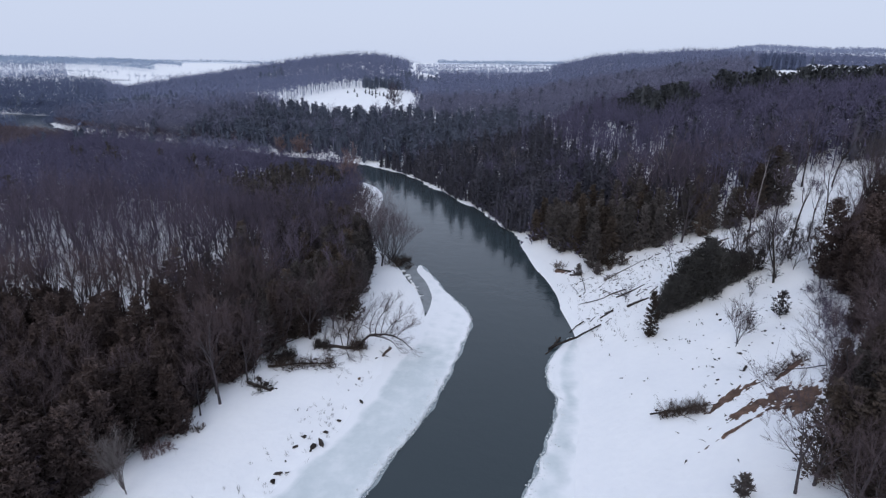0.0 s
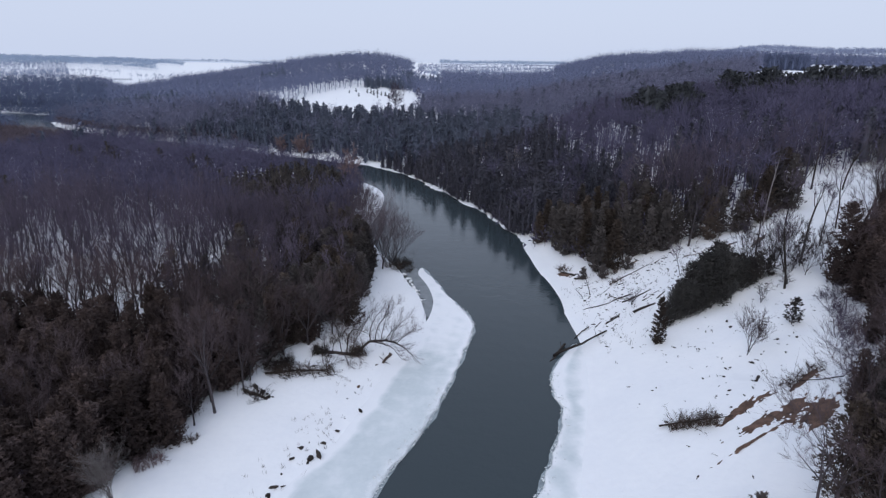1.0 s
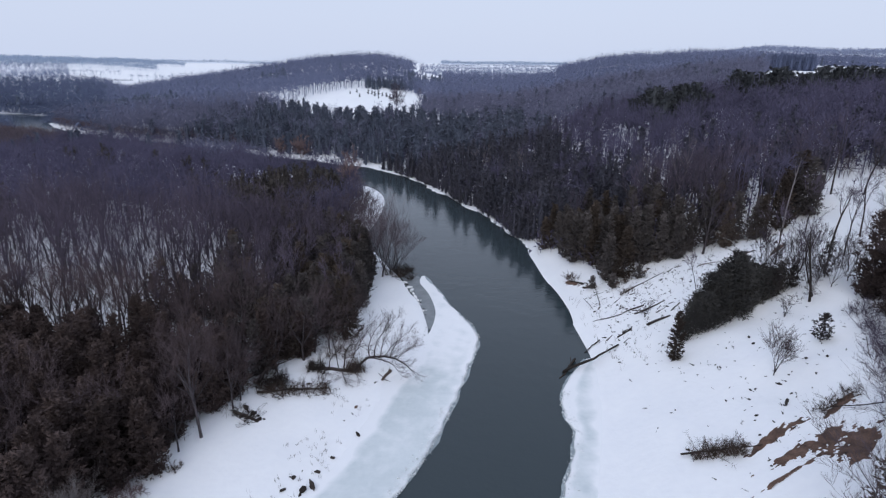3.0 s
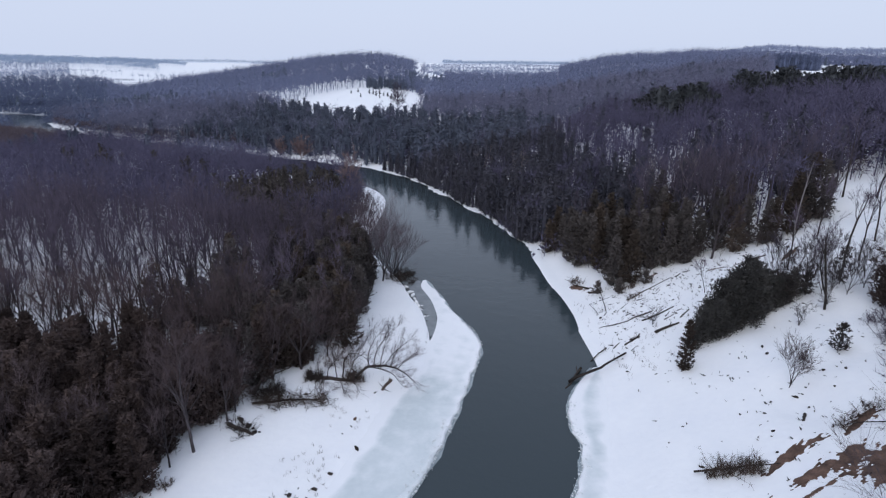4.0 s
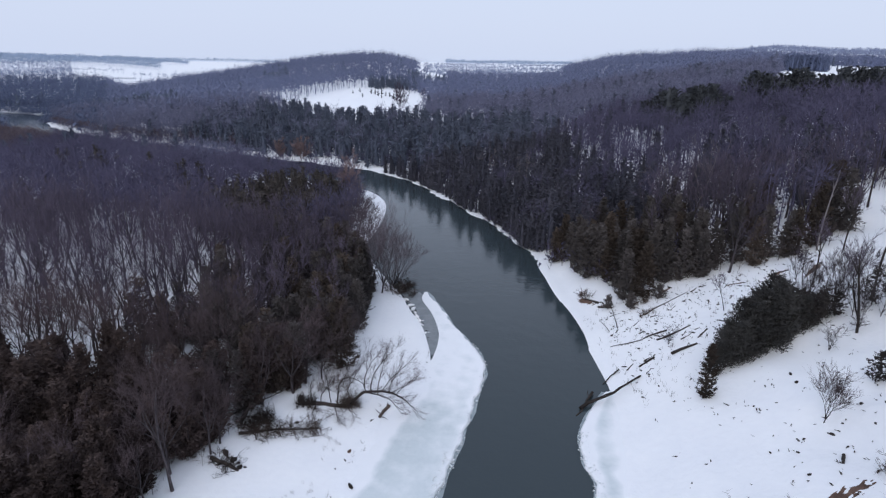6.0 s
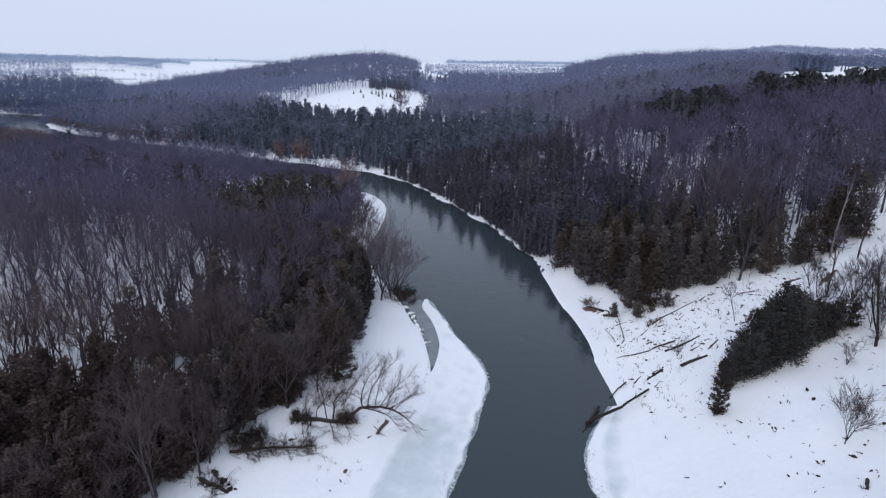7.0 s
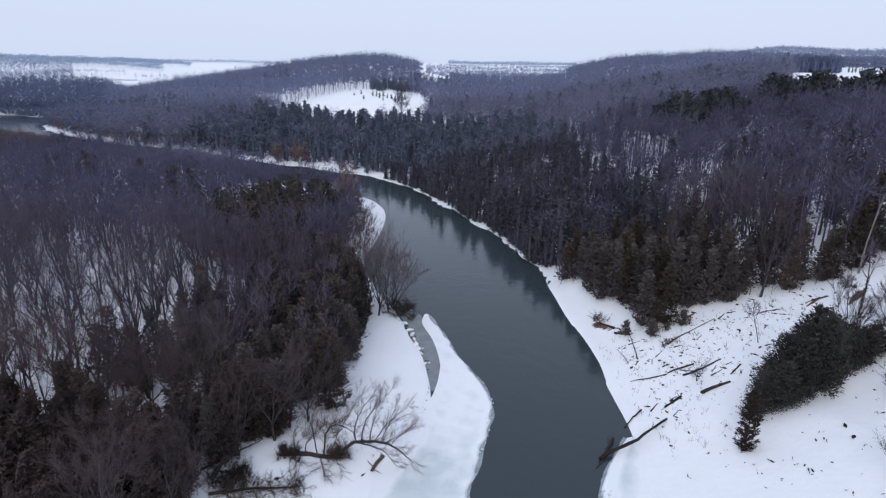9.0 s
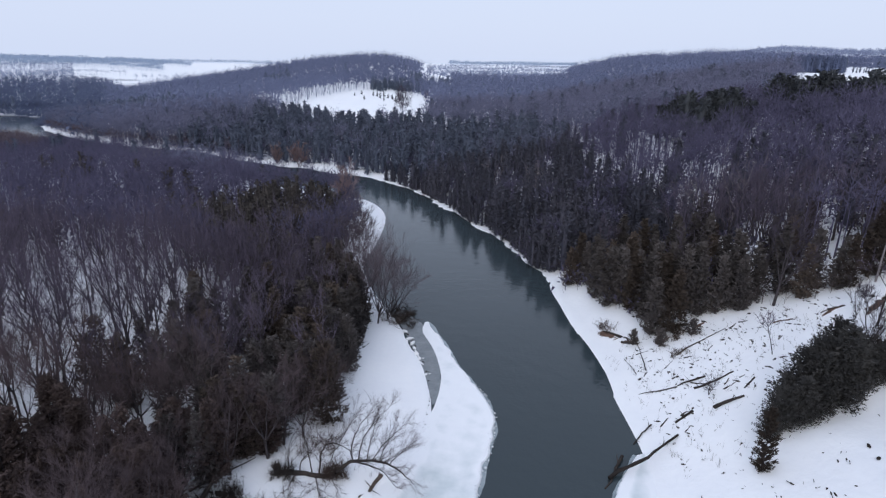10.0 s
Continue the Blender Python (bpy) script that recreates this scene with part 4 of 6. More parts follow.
is_cedar = (rng.uniform(0, 1, len(spots)) < chance) & ~pines
low = (dl < dr) & (dl < 80) & (x < -205)
less = (dl < dr) & (dl < 80) & (x < -110) & ~low
extra = scatter(-300, -200, 290, 420, 3.6, lambda x, y, dl, dr, wet: in_left(x, y, dl, dr, wet) & (dl < 80) & seen(x, y))
banks = scatter(-330, -100, 330, 520, 3.6, lambda x, y, dl, dr, wet: ~wet & (dr < dl) & (dr > 3.0) & (dr < 16))
shore = scatter(-560, -290, 500, 720, 3.2, lambda x, y, dl, dr, wet: (dr < dl) & (dr < 45) & (y > 505))
shore[:, 2] = [ground_at(p[0], p[1]) for p in shore]
shore = shore[shore[:, 2] > -1.3]
shore[:, 2] = np.maximum(shore[:, 2], 0.0)
low_brush = [light_tree(s, 6, 0, 18, 0.9, 2.8, -0.4) for s in range(240, 244)]
woods("shore_brush", low_brush, shore, HAZED_BEND_WOODS, "dense haze-tinted brush along the far shore", (0.7, 1.3))
woods("bank_thicket", low_brush, banks[::2], HAZED_MID_WOODS, "dense haze-tinted brush along the far bank", (0.7, 1.3))
woods("riverside_brush", brush_forms, np.concatenate([spots[low], extra]), RUST_WOODS, "low purple-brown brush on the far flat bank", (0.9, 1.4))
woods("bank_brush", brush_forms, banks, RUST_WOODS, "brown brush along the far river bank", (0.6, 1.3))
woods("peninsula_trees", mid_bare, spots[less & ~is_cedar], HAZED_WOODS, "bare hardwood trees on the tip of the flat land", (0.66, 0.85))
bare = spots[~is_cedar & ~pines & ~low & ~less]
hill = bare[:, 1] > 265
woods("hillside_trees", hill_forms, np.concatenate([bare[hill], thick]), HAZED_MID_WOODS, "bare hardwood woods on the far valley side")
woods("hardwood_trees", mid_bare, np.concatenate([bare[~hill], np.array(far_bare).reshape(-1, 3)]), HAZED_WOODS, "bare hardwood woods on the valley sides above snow", (0.74, 1.0))
deep = is_cedar & ~low & (y > 275)
hill_cones = [cone_tree(s, 11.5, 2.6, 96, 1.3, 0.04, 0.66, core=0.8, ragged=0.25, plume=1) for s in range(55, 59)]
woods("hillside_cedars", hill_cones, spots[deep], HAZED_FAR_GREEN, "dark cedar woods on the far valley side", (0.6, 1.25))
far_cedar = np.array(far_cedar).reshape(-1, 3)
flat = is_cedar & ~low & ~deep & (dl < dr)
patch_forms = [cone_tree(s, 11, 2.9, 460, 0.72, 0.02, 0.52, 0.1, 0.3, 0.5, 2, 7) for s in range(270, 274)]
woods("bank_cedar_grove", patch_forms, np.concatenate([spots[flat], far_cedar[far_cedar[:, 0] < -5]]), GROVE_GREEN, "brown-green cedar grove on the flat river bank")
woods("cedar_trees", mid_cedar, np.concatenate([spots[is_cedar & ~low & ~deep & ~flat], far_cedar[far_cedar[:, 0] >= -5]]), HAZED_WOODS_GREEN, "dark cedar woods along the river bank")
# tall trunks with snow between them in the openings
gap_forms = [light_tree(s, 16, 3, 90, 0.12, 3.2, 0.58, 0.12) for s in range(280, 285)]
clear_spots = scatter(50, 125, 112, 232, 3.4, lambda x, y, dl, dr, wet: gaps(x, y) & (y > slope_edge(x)))
woods("gap_hardwoods", gap_forms, clear_spots, HAZED_WOODS, "tall thin trunks with snow showing between them", (0.85, 1.1))
# low cedars and brush that hang over the far bank
row = even(LINE_R[(LINE_R[:, 1] > 156) & (LINE_R[:, 1] < 286)], 130)
row = row + rng.uniform(0.3, 3.2, (130, 1)) * np.array([0.75, 0.65]) + rng.normal(0, 0.5, row.shape)
row = row[(river_place(row[:, 0], row[:, 1])[1] > 0.4) & ~within(row[:, 0], row[:, 1], RIVER)]
woods("bank_cedars", mid_cedar, np.concatenate([row, land(row[:, 0], row[:, 1])[:, None]], 1), HAZED_WOODS_GREEN, "low dark cedars hanging over the river bank", (0.3, 0.75))
pine_forms = [thing_tree("pine_tree", cone_tree(s, 15, 3.4, 700, 0.85, 0.25, 0.42, 0.0, ragged=0.4, plume=12), BARK, PINE, PINE_LABEL, "tree", "ridge pines") for s in (81, 82, 83)]
for p in spots[pines]:
    plant(pine_forms, p[0], p[1], rng.uniform(0.75, 1.15) * (1 + 0.06 * float(smooth(100, 125, p[0]))), p[2])


# far woods
def far_keep(x, y, dl, dr, wet):
    r, az = np.hypot(x, y), np.degrees(np.arctan2(x, y))
    ok = ~wet & (r >= 480) & (r < 985) & (np.abs(az) < 41) & ~within(x, y, FIELD) & (np.minimum(dl, dr) > 4)
    ok &= ~meadow(x, y)
    ok &= (r < np.where(az < 2.2, 700, 830)) | (az < -3.4 + 4.0 * (np.sin(x * 12.9898 + y * 78.233) * 43758.5 % 1.0)) | (az > 12.9)
    return ok


spots = scatter(-680, 680, 280, 1020, 7.8, far_keep)
green = rng.uniform(0, 1, len(spots)) < np.where(waves(spots[:, 0], spots[:, 1], 160, 4) > 0.8, 0.7, 0.03)
beyond = np.degrees(np.arctan2(spots[:, 0], spots[:, 1])) < -27.3
woods("bend_hardwoods", far_forms, spots[~green & beyond], HAZED_BEND_WOODS, "dark bare woods beyond the river bend, tinted blue for haze")
woods("far_hardwoods", far_forms, spots[~green & ~beyond], HAZED_FAR_WOODS, "bare hardwood woods on distant hills")
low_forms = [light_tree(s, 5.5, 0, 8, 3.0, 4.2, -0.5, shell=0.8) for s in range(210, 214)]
woods("far_brush", low_forms, spots[~green & ~beyond], HAZED_FAR_WOODS, "brush and saplings under the distant woods", (1.1, 1.5))
woods("bend_brush", low_forms, spots[~green & beyond], HAZED_BEND_WOODS, "dark brush under the woods beyond the river bend", (1.1, 1.5))
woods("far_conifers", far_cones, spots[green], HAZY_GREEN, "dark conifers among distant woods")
# a row of tall bare trees along the top of the field, snow showing between the trunks
row_forms = [light_tree(s, 16, 2, 30, 0.85, 4.0, 0.5, limb_width=0.3) for s in range(220, 224)]
spots = scatter(-180, -45, 510, 695, 6.2, lambda x, y, dl, dr, wet: within(x, y, FIELD) & ~within(x, y, OPEN_FIELD) & (x < -20) & (y > 520))
woods("field_edge_hardwoods", row_forms, spots, HAZED_FAR_WOODS, "row of tall bare trees with snow between trunks", (0.8, 1.1))
# the conifer grove behind the sloping field, and young conifers on it
spots = scatter(-58, -2, 618, 660, 5.2, lambda x, y, dl, dr, wet: y > 628 + 5 * np.sin(x * 0.3))
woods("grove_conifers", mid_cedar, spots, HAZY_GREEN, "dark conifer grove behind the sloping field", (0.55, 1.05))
# tree lines and woods across the farthest fields
line_forms = [light_tree(s, 15, 0, 26, 3.4, 6.5, 0.02, 0.6, 0.0, 0.42, 0.9) for s in range(90, 94)]


def polar(a0, a1, r0, r1, da, dr_):
    """Places in a sector of a ring, in degrees and metres."""
    a, r = np.meshgrid(np.arange(a0, a1, da), np.arange(r0, r1, dr_))
    a = np.radians(a + rng.uniform(-0.4, 0.4, a.shape) * da).ravel()
    r = (r + rng.uniform(-0.5, 0.5, r.shape) * dr_).ravel()
    x, y = r * np.sin(a), r * np.cos(a)
    return np.stack([x, y, land(x, y)], 1)


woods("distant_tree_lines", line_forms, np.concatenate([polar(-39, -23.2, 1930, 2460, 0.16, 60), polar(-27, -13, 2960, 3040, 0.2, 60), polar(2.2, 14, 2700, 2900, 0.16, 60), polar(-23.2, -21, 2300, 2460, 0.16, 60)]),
      HAZED_LINE_WOODS, "haze-tinted blue woods on the horizon beyond snowy fields", (1.2, 1.6))
woods("valley_woods", line_forms, polar(0.5, 15, 1100, 2500, 0.3, 90), HAZED_RIDGE_WOODS, "haze-tinted bare woods with snow between them", (0.8, 1.1))
woods("blue_ridge_woods", line_forms, polar(22, 42, 1440, 1760, 0.28, 34), HAZED_RIDGE_WOODS, "haze-tinted blue bare woods along a distant ridge", (0.95, 1.15))
woods("field_edge_trees", far_forms, np.concatenate([polar(-34.4, -29.8, 1420, 1900, 0.3, 34), polar(-39, -34.4, 1560, 1620, 0.5, 30), polar(-31.8, -26, 1690, 1710, 0.25, 20), polar(-25.2, -21.5, 1500, 1530, 0.4, 30)]), HAZED_RIDGE_WOODS, "haze-tinted bare trees between distant snowy fields", (0.9, 1.2))
woods("hedge_line", mid_cedar, polar(-28.6, -25.2, 1450, 1462, 0.09, 12), HAZED_BEND_WOODS, "dark hedge line between snowy fields, tinted blue for haze", (0.32, 0.5))
woods("meadow_hedge", mid_cedar, polar(34.4, 39.5, 640, 650, 0.2, 10), HAZED_FAR_GREEN, "low dark hedge of conifers across the snowy field", (0.3, 0.5))
woods("ridge_conifers", mid_cedar, scatter(270, 400, 440, 600, 5.0, lambda x, y, dl, dr, wet: (np.abs(np.degrees(np.arctan2(x, y)) - 31.6) < 2.1) & (np.abs(np.hypot(x, y) - 610) < 36)), HAZED_BEND_WOODS, "dark conifer plantation behind a snowy field", (0.9, 1.2))
# undergrowth between the near trunks
bushes = [light_tree(s, 2.6, 6, 40, 0.04, 1.3, 0.05, 0.04) for s in range(95, 99)]
spots = scatter(-100, 120, 40, 170, 4.4, lambda x, y, dl, dr, wet: (in_left(x, y, dl + 2, dr, wet) | in_right(x, y, dl, dr, wet)) & seen(x, y) & ~glade(x, y))
woods("undergrowth", bushes, spots, BRUSH, "thin brown undergrowth between the trees", (0.6, 1.3))

# thin saplings under the tall hardwoods
thin_forms = [light_tree(s, 7, 5, 60, 0.035, 1.8, 0.1, 0.05) for s in range(250, 254)]
spots = scatter(-140, -42, 90, 182, 3.4, lambda x, y, dl, dr, wet: glade(x, y) & (waves(x, y, 22, 77) > 0.1) & seen(x, y))
woods("glade_saplings", thin_forms, spots, BRUSH_WOODS, "thin grey saplings between tall trunks in snow", (0.5, 1.15))

# saplings and brush that close the floor of the woods farther off
under_forms = [light_tree(s, 6.5, 3, 26, 0.46, 2.7, -0.4) for s in range(200, 205)]
spots = scatter(-265, 260, 88, 400, 4.3, lambda x, y, dl, dr, wet: (in_left(x, y, dl, dr, wet) | (in_right(x, y, dl, dr, wet) & (y > 122))) & seen(x, y) & ~glade(x, y) & ~meadow(x, y) & (np.hypot(x, y - 30) > np.where(x < 0, 105, 85)))
woods("understory_brush", under_forms, spots, HAZED_WOODS, "grey saplings and brush among the hardwoods", (0.7, 1.2))

edge_forms = [light_tree(s, 4.5, 5, 70, 0.05, 1.9, 0.0, 0.05) for s in range(255, 259)]
spots = scatter(40, 110, 110, 142, 3.2, lambda x, y, dl, dr, wet: in_right(x, y, dl, dr, wet) & (y < slope_edge(x) + 16))
woods("slope_thicket", edge_forms, spots, BRUSH_WOODS, "grey thicket along the lower edge of the slope woods", (0.5, 1.3))
near_brush = [light_tree(s, 6, 5, 80, 0.16, 2.6, -0.3, 0.06) for s in range(230, 235)]
spots = scatter(-115, -15, 62, 140, 3.7, lambda x, y, dl, dr, wet: in_left(x, y, dl - 3, dr, wet) & seen(x, y) & ~glade(x, y) & (np.hypot(x, y - 30) <= 107) & (np.sin(x * 3.1 + y * 7.7) > 0.3))
woods("thicket", near_brush, spots, BRUSH_WOODS, "brown-grey thicket between the trees of the flat bank", (0.6, 1.1))


# ---- single trees that stand out ----
def lone_tree(name, pair, bark, leaf, label, x, y, turn=0.0, tilt=0.0, k=1.0):
    ob = thing_tree(name, pair, bark, leaf, label, "tree")
    ob.matrix_basis = Matrix.Translation((x, y, ground_at(x, y))) @ Matrix.Rotation(radians(turn), 4, "Z") @ Matrix.Rotation(radians(tilt), 4, "Y")
    ob.scale = (k, k, k)
    return ob


def sapling(seed, height):
    """A thin many-stemmed sapling: slim stems that rise from one foot, with short fine twigs all along."""
    g = np.random.RandomState(seed)
    stems, twigs = Build(), Build()
    t = np.linspace(0, 1, 6)
    for k in range(5):
        a, out, tall = 1.3 * k + g.uniform(0, 1), g.uniform(0.08, 0.3) * height, height * g.uniform(0.6, 1.0)
        p = np.stack([out * math.cos(a) * t ** 1.3, out * math.sin(a) * t ** 1.3, tall * t - 0.15], 1) + np.cumsum(g.normal(0, 0.012 * height, (6, 3)), 0) * [1, 1, 0]
        stems.tube(p, height * 0.007 * (1.05 - t), 5)
        for j in range(15):
            q = g.uniform(0.2, 1.0)
            b = np.array([np.interp(q, t, p[:, c]) for c in range(3)])
            w = np.array([g.normal(0, 0.8), g.normal(0, 0.8), g.uniform(0.3, 1.0)]); w /= np.linalg.norm(w)
            l = height * g.uniform(0.1, 0.24)
            twigs.tube(np.stack([b, b + w * l]), [0.018, 0], 3)
            f = g.uniform(0.2, 1, (13, 1))
            twigs.slivers(b + w * l * f, b + w * l * f + (w + g.normal(0, 0.5, (13, 3))) * l * g.uniform(0.25, 0.6, (13, 1)), np.full(13, 0.024), g)
    return stems, twigs


lone_tree("hardwood_tree", hardwood(101, 17, 0.42, 6, 0.3, 6, 6, 12, 0.02, 0.8, stout=0.0092), BARK, NEAR_TWIG, "tall grey hardwood at the edge of the snowy bank", -31.2, 70.2)
lone_tree("hardwood_tree", hardwood(102, 12.5, 0.06, 9, 0.13, 6, 5, 12, 0.016, 0.6, stout=0.0056), PALE, PALE, "pale many-stemmed tree beside brown brush", -35.8, 52.6)
lone_tree("hardwood_tree", bare_tree(103, 8, 24, 5, 14, 0.2, 0.2, stems=4, twig_width=0.024, flare=0.12), PALE, TWIG, "small pale tree at the foot of cedars", -43.5, 50.5)
for x, y, k in ((-34.6, 63.6, 0.9), (-36.6, 66.0, 0.95), (-37.6, 61.0, 1.0), (-39.6, 56.6, 0.95), (-41.5, 53.0, 1.0), (-44.5, 49.5, 1.0)):
    plant(red_cedars, x, y, k)
lone_tree("willow_tree", hardwood(104, 17, 0.12, 8, 0.55, 6, 5, 11, 0.024, 1.0, 0.1, stout=0.011), BARK, WILLOW, "spreading bare willow leaning over the river", -12.0, 131.5)
lone_tree("willow_tree", hardwood(118, 11, 0.06, 7, 0.75, 5, 5, 11, 0.024, 1.0, 0.1), BARK, WILLOW, "low spreading bare willow at the water's edge", -9.8, 136.5)
lone_tree("willow_tree", hardwood(116, 13, 0.08, 6, 0.55, 5, 5, 10, 0.024), BARK, WILLOW, "many-stemmed bare willow beside the frozen channel", -10.2, 133.6, 80)
lone_tree("willow_tree", hardwood(117, 10, 0.06, 6, 0.7, 5, 5, 10, 0.024), BARK, WILLOW, "low bare willow beside the frozen channel", -8.6, 139.6, 200)
lone_tree("willow_tree", hardwood(105, 14, 0.1, 6, 0.6, 6, 5, 17, 0.03, 1.0, 0.04), BARK, WILLOW, "bare willow on the tip of the bank", -14.5, 140)
lone_tree("willow_tree", hardwood(119, 12, 0.08, 6, 0.55, 5, 5, 14, 0.026), BARK, WILLOW, "many-stemmed bare willow behind the channel", -15.6, 147.5)
lone_tree("willow_tree", hardwood(120, 11, 0.08, 6, 0.55, 5, 5, 14, 0.026), BARK, WILLOW, "many-stemmed bare willow along the bank", -18.6, 158)
lone_tree("willow_tree", hardwood(106, 11, 0.06, 6, 0.6, 5, 5, 14, 0.028), BARK, WILLOW, "bushy bare willow by the snowy spit", -21.5, 172)
lone_tree("willow_tree", hardwood(107, 10, 0.06, 6, 0.6, 5, 5, 14, 0.03), BARK, WILLOW, "bushy bare willow on the snowy spit", -22.5, 192)
for i, (x, y, h) in enumerate(((-24.5, 182, 9), (-19.6, 177, 7), (-26, 198, 10), (-20.8, 187, 7), (-24, 168, 9), (-20.5, 163, 8), (-27, 209, 9), (-22.4, 201, 6))):
    lone_tree("willow_tree", hardwood(260 + i, h, 0.05, 6, 0.6, 5, 4, 16, 0.042), BARK, WILLOW, "bushy bare willow on the snowy spit", x, y, 50 * i)
lone_tree("hardwood_tree", bare_tree(108, 19, 22, 6, 18, 0.24, 0.2, twig_width=0.09), RUST, RUST, "narrow rusty-brown tree on the snowy spit", -27.5, 204)
lone_tree("hardwood_tree", bare_tree(109, 11, 30, 6, 18, 0.4, 0.1, stems=5, twig_width=0.16), RUST, RUST, "rusty-brown bushy tree on the far bank", -67, 318.5)
lone_tree("hardwood_tree", bare_tree(110, 10, 24, 6, 12, 0.38, 0.1, stems=4, twig_width=0.14), RUST, RUST, "low rusty-brown tree on the far bank", -80, 326)
for i, (x, y, h, tl, fk) in enumerate(((61.0, 144.5, 19, -9, 0.4), (58.0, 147.0, 16, -14, 0.5), (-122, 276, 15, 0, 0.3), (34, 215, 14, 0, 0.4), (22, 240, 14, 0, 0.4))):
    lone_tree("pale_tree", hardwood(111 + i, h, fk, 5, 0.75, 3, 3, 5, 0.05, 0.95, 0.0, 0.07, 0.010), DEAD_BARK, DEAD_BARK, "pale grey bare tree among darker woods", x, y, 0, tl)
for i, (x, y, h, tl, fk) in enumerate(((47.4, 103.2, 6.5, -13, 0.5), (59.5, 102.2, 7, -8, 0.55), (56.5, 86.0, 15, -10, 0.55), (57.6, 87.0, 12, -13, 0.5), (62.5, 92.0, 15.5, 2, 0.62), (69.0, 96.6, 13, 1, 0.45), (75.5, 102.0, 13, 3, 0.5),
                                       (77.0, 98.0, 16, 5, 0.4), (60.8, 102.0, 12, -7, 0.5), (85.3, 124.3, 19, 0, 0.45), (71.0, 110.0, 12, -3, 0.5), (90.0, 121.0, 15, 2, 0.4), (66.0, 115.0, 15, -2, 0.5))):
    lone_tree("slope_tree", hardwood(121 + i, h, fk, 4, 0.45, 4, 4, 13, 0.026, 0.85, 0.0, 0.06, 0.0095), LOG, TWIG, "crooked dark bare tree rooted in the snowy slope", x, y, 0, tl)
lone_tree("pale_tree", hardwood(131, 16, 0.7, 4, 0.4, 3, 3, 6, 0.03, 0.9, stout=0.0075), DEAD_BARK, TWIG, "tall thin pale trunk at the edge of the slope woods", 68.1, 112.6)
for i, (x, y, h) in enumerate(((54.0, 93.8, 5.5), (55.6, 96.4, 7), (57.8, 98.4, 6), (60.4, 96.4, 8), (62.8, 98.6, 7), (59.2, 93.8, 7.5), (64.0, 94.8, 7), (57.4, 92.4, 6), (60.2, 105.4, 6), (66.4, 91.8, 7), (63.8, 88.4, 6.5), (58.4, 89.6, 6), (60.6, 87.4, 6), (84, 102.5, 13), (87, 106, 14), (89.6, 109, 13), (92.5, 112.5, 14), (86, 99.8, 12), (81.6, 99.4, 11), (96, 115, 13))):
    lone_tree("young_hardwood", hardwood(351 + i, h, 0.08, 5, 0.42, 5, 4, 10, 0.038, 0.85, 0.0, 0.05, 0.011), LOG, BARK, "young dark bare hardwood on the snowy slope", x, y, 70 * i)
lone_tree("young_hardwood", hardwood(140, 7.5, 0.08, 7, 0.34, 6, 5, 11, 0.022, 0.8, stout=0.008), BARK, NEAR_TWIG, "twiggy many-stemmed young tree alone on snow", 42.6, 71.3)
fallen_snag = bare_tree(139, 5.5, 4, 2, 3, 0.2, 0.5, twig_width=0.03)
lone_tree("broken_snag", fallen_snag, BARK, BARK, "broken dead trunk standing on the slope", 61.9, 100.5, 0, 12)
for i, (x, y, h) in enumerate(((45.5, 73.8, 4), (56.5, 86, 5), (60, 90, 5), (37.0, 99.6, 4.2), (52.0, 84.5, 4.5))):
    lone_tree("sapling", sapling(141 + i, h), BARK, BARK, "twiggy bare sapling growing out of snow", x, y)
for i, (x, y, h, r) in enumerate(((50.8, 75.0, 4.2, 1.2), (28.2, 43.6, 2.8, 0.9), (61.6, 90.6, 6.0, 2.0), (53.6, 90.4, 5.0, 1.4), (55.2, 91.6, 5.5, 1.5), (52.6, 92.6, 5.5, 1.6), (56.8, 91.0, 4.0, 1.3), (33.2, 119.0, 3, 1), (36.5, 115.8, 3.4, 1.1), (41.5, 115.6, 3.0, 1.2))):
    lone_tree("young_conifer", cone_tree(151 + i, h, r, 760, 0.26, 0.12, 0.5, 0.1, 0.5, 0, 1, 11), BARK, CEDAR, "small sparse conifer on the snowy slope", x, y)


# ---- logs, brush, stones and bare earth ----
def gnarl(p0, p1, r0, r1, seed, steps=7, bend=0.04):
    """Points and radii of a crooked stem between two places."""
    g = np.random.RandomState(seed)
    p0, p1 = np.array(p0, float), np.array(p1, float)
    t = np.linspace(0, 1, steps)[:, None]
    l = np.linalg.norm(p1 - p0)
    off = np.cumsum(g.normal(0, bend * l / steps, (steps, 3)), 0) * [1, 1, 0.4]
    return p0 + (p1 - p0) * t + off * np.sin(t * np.pi), (r0 + (r1 - r0) * t[:, 0]) * g.uniform(0.88, 1.12, steps)


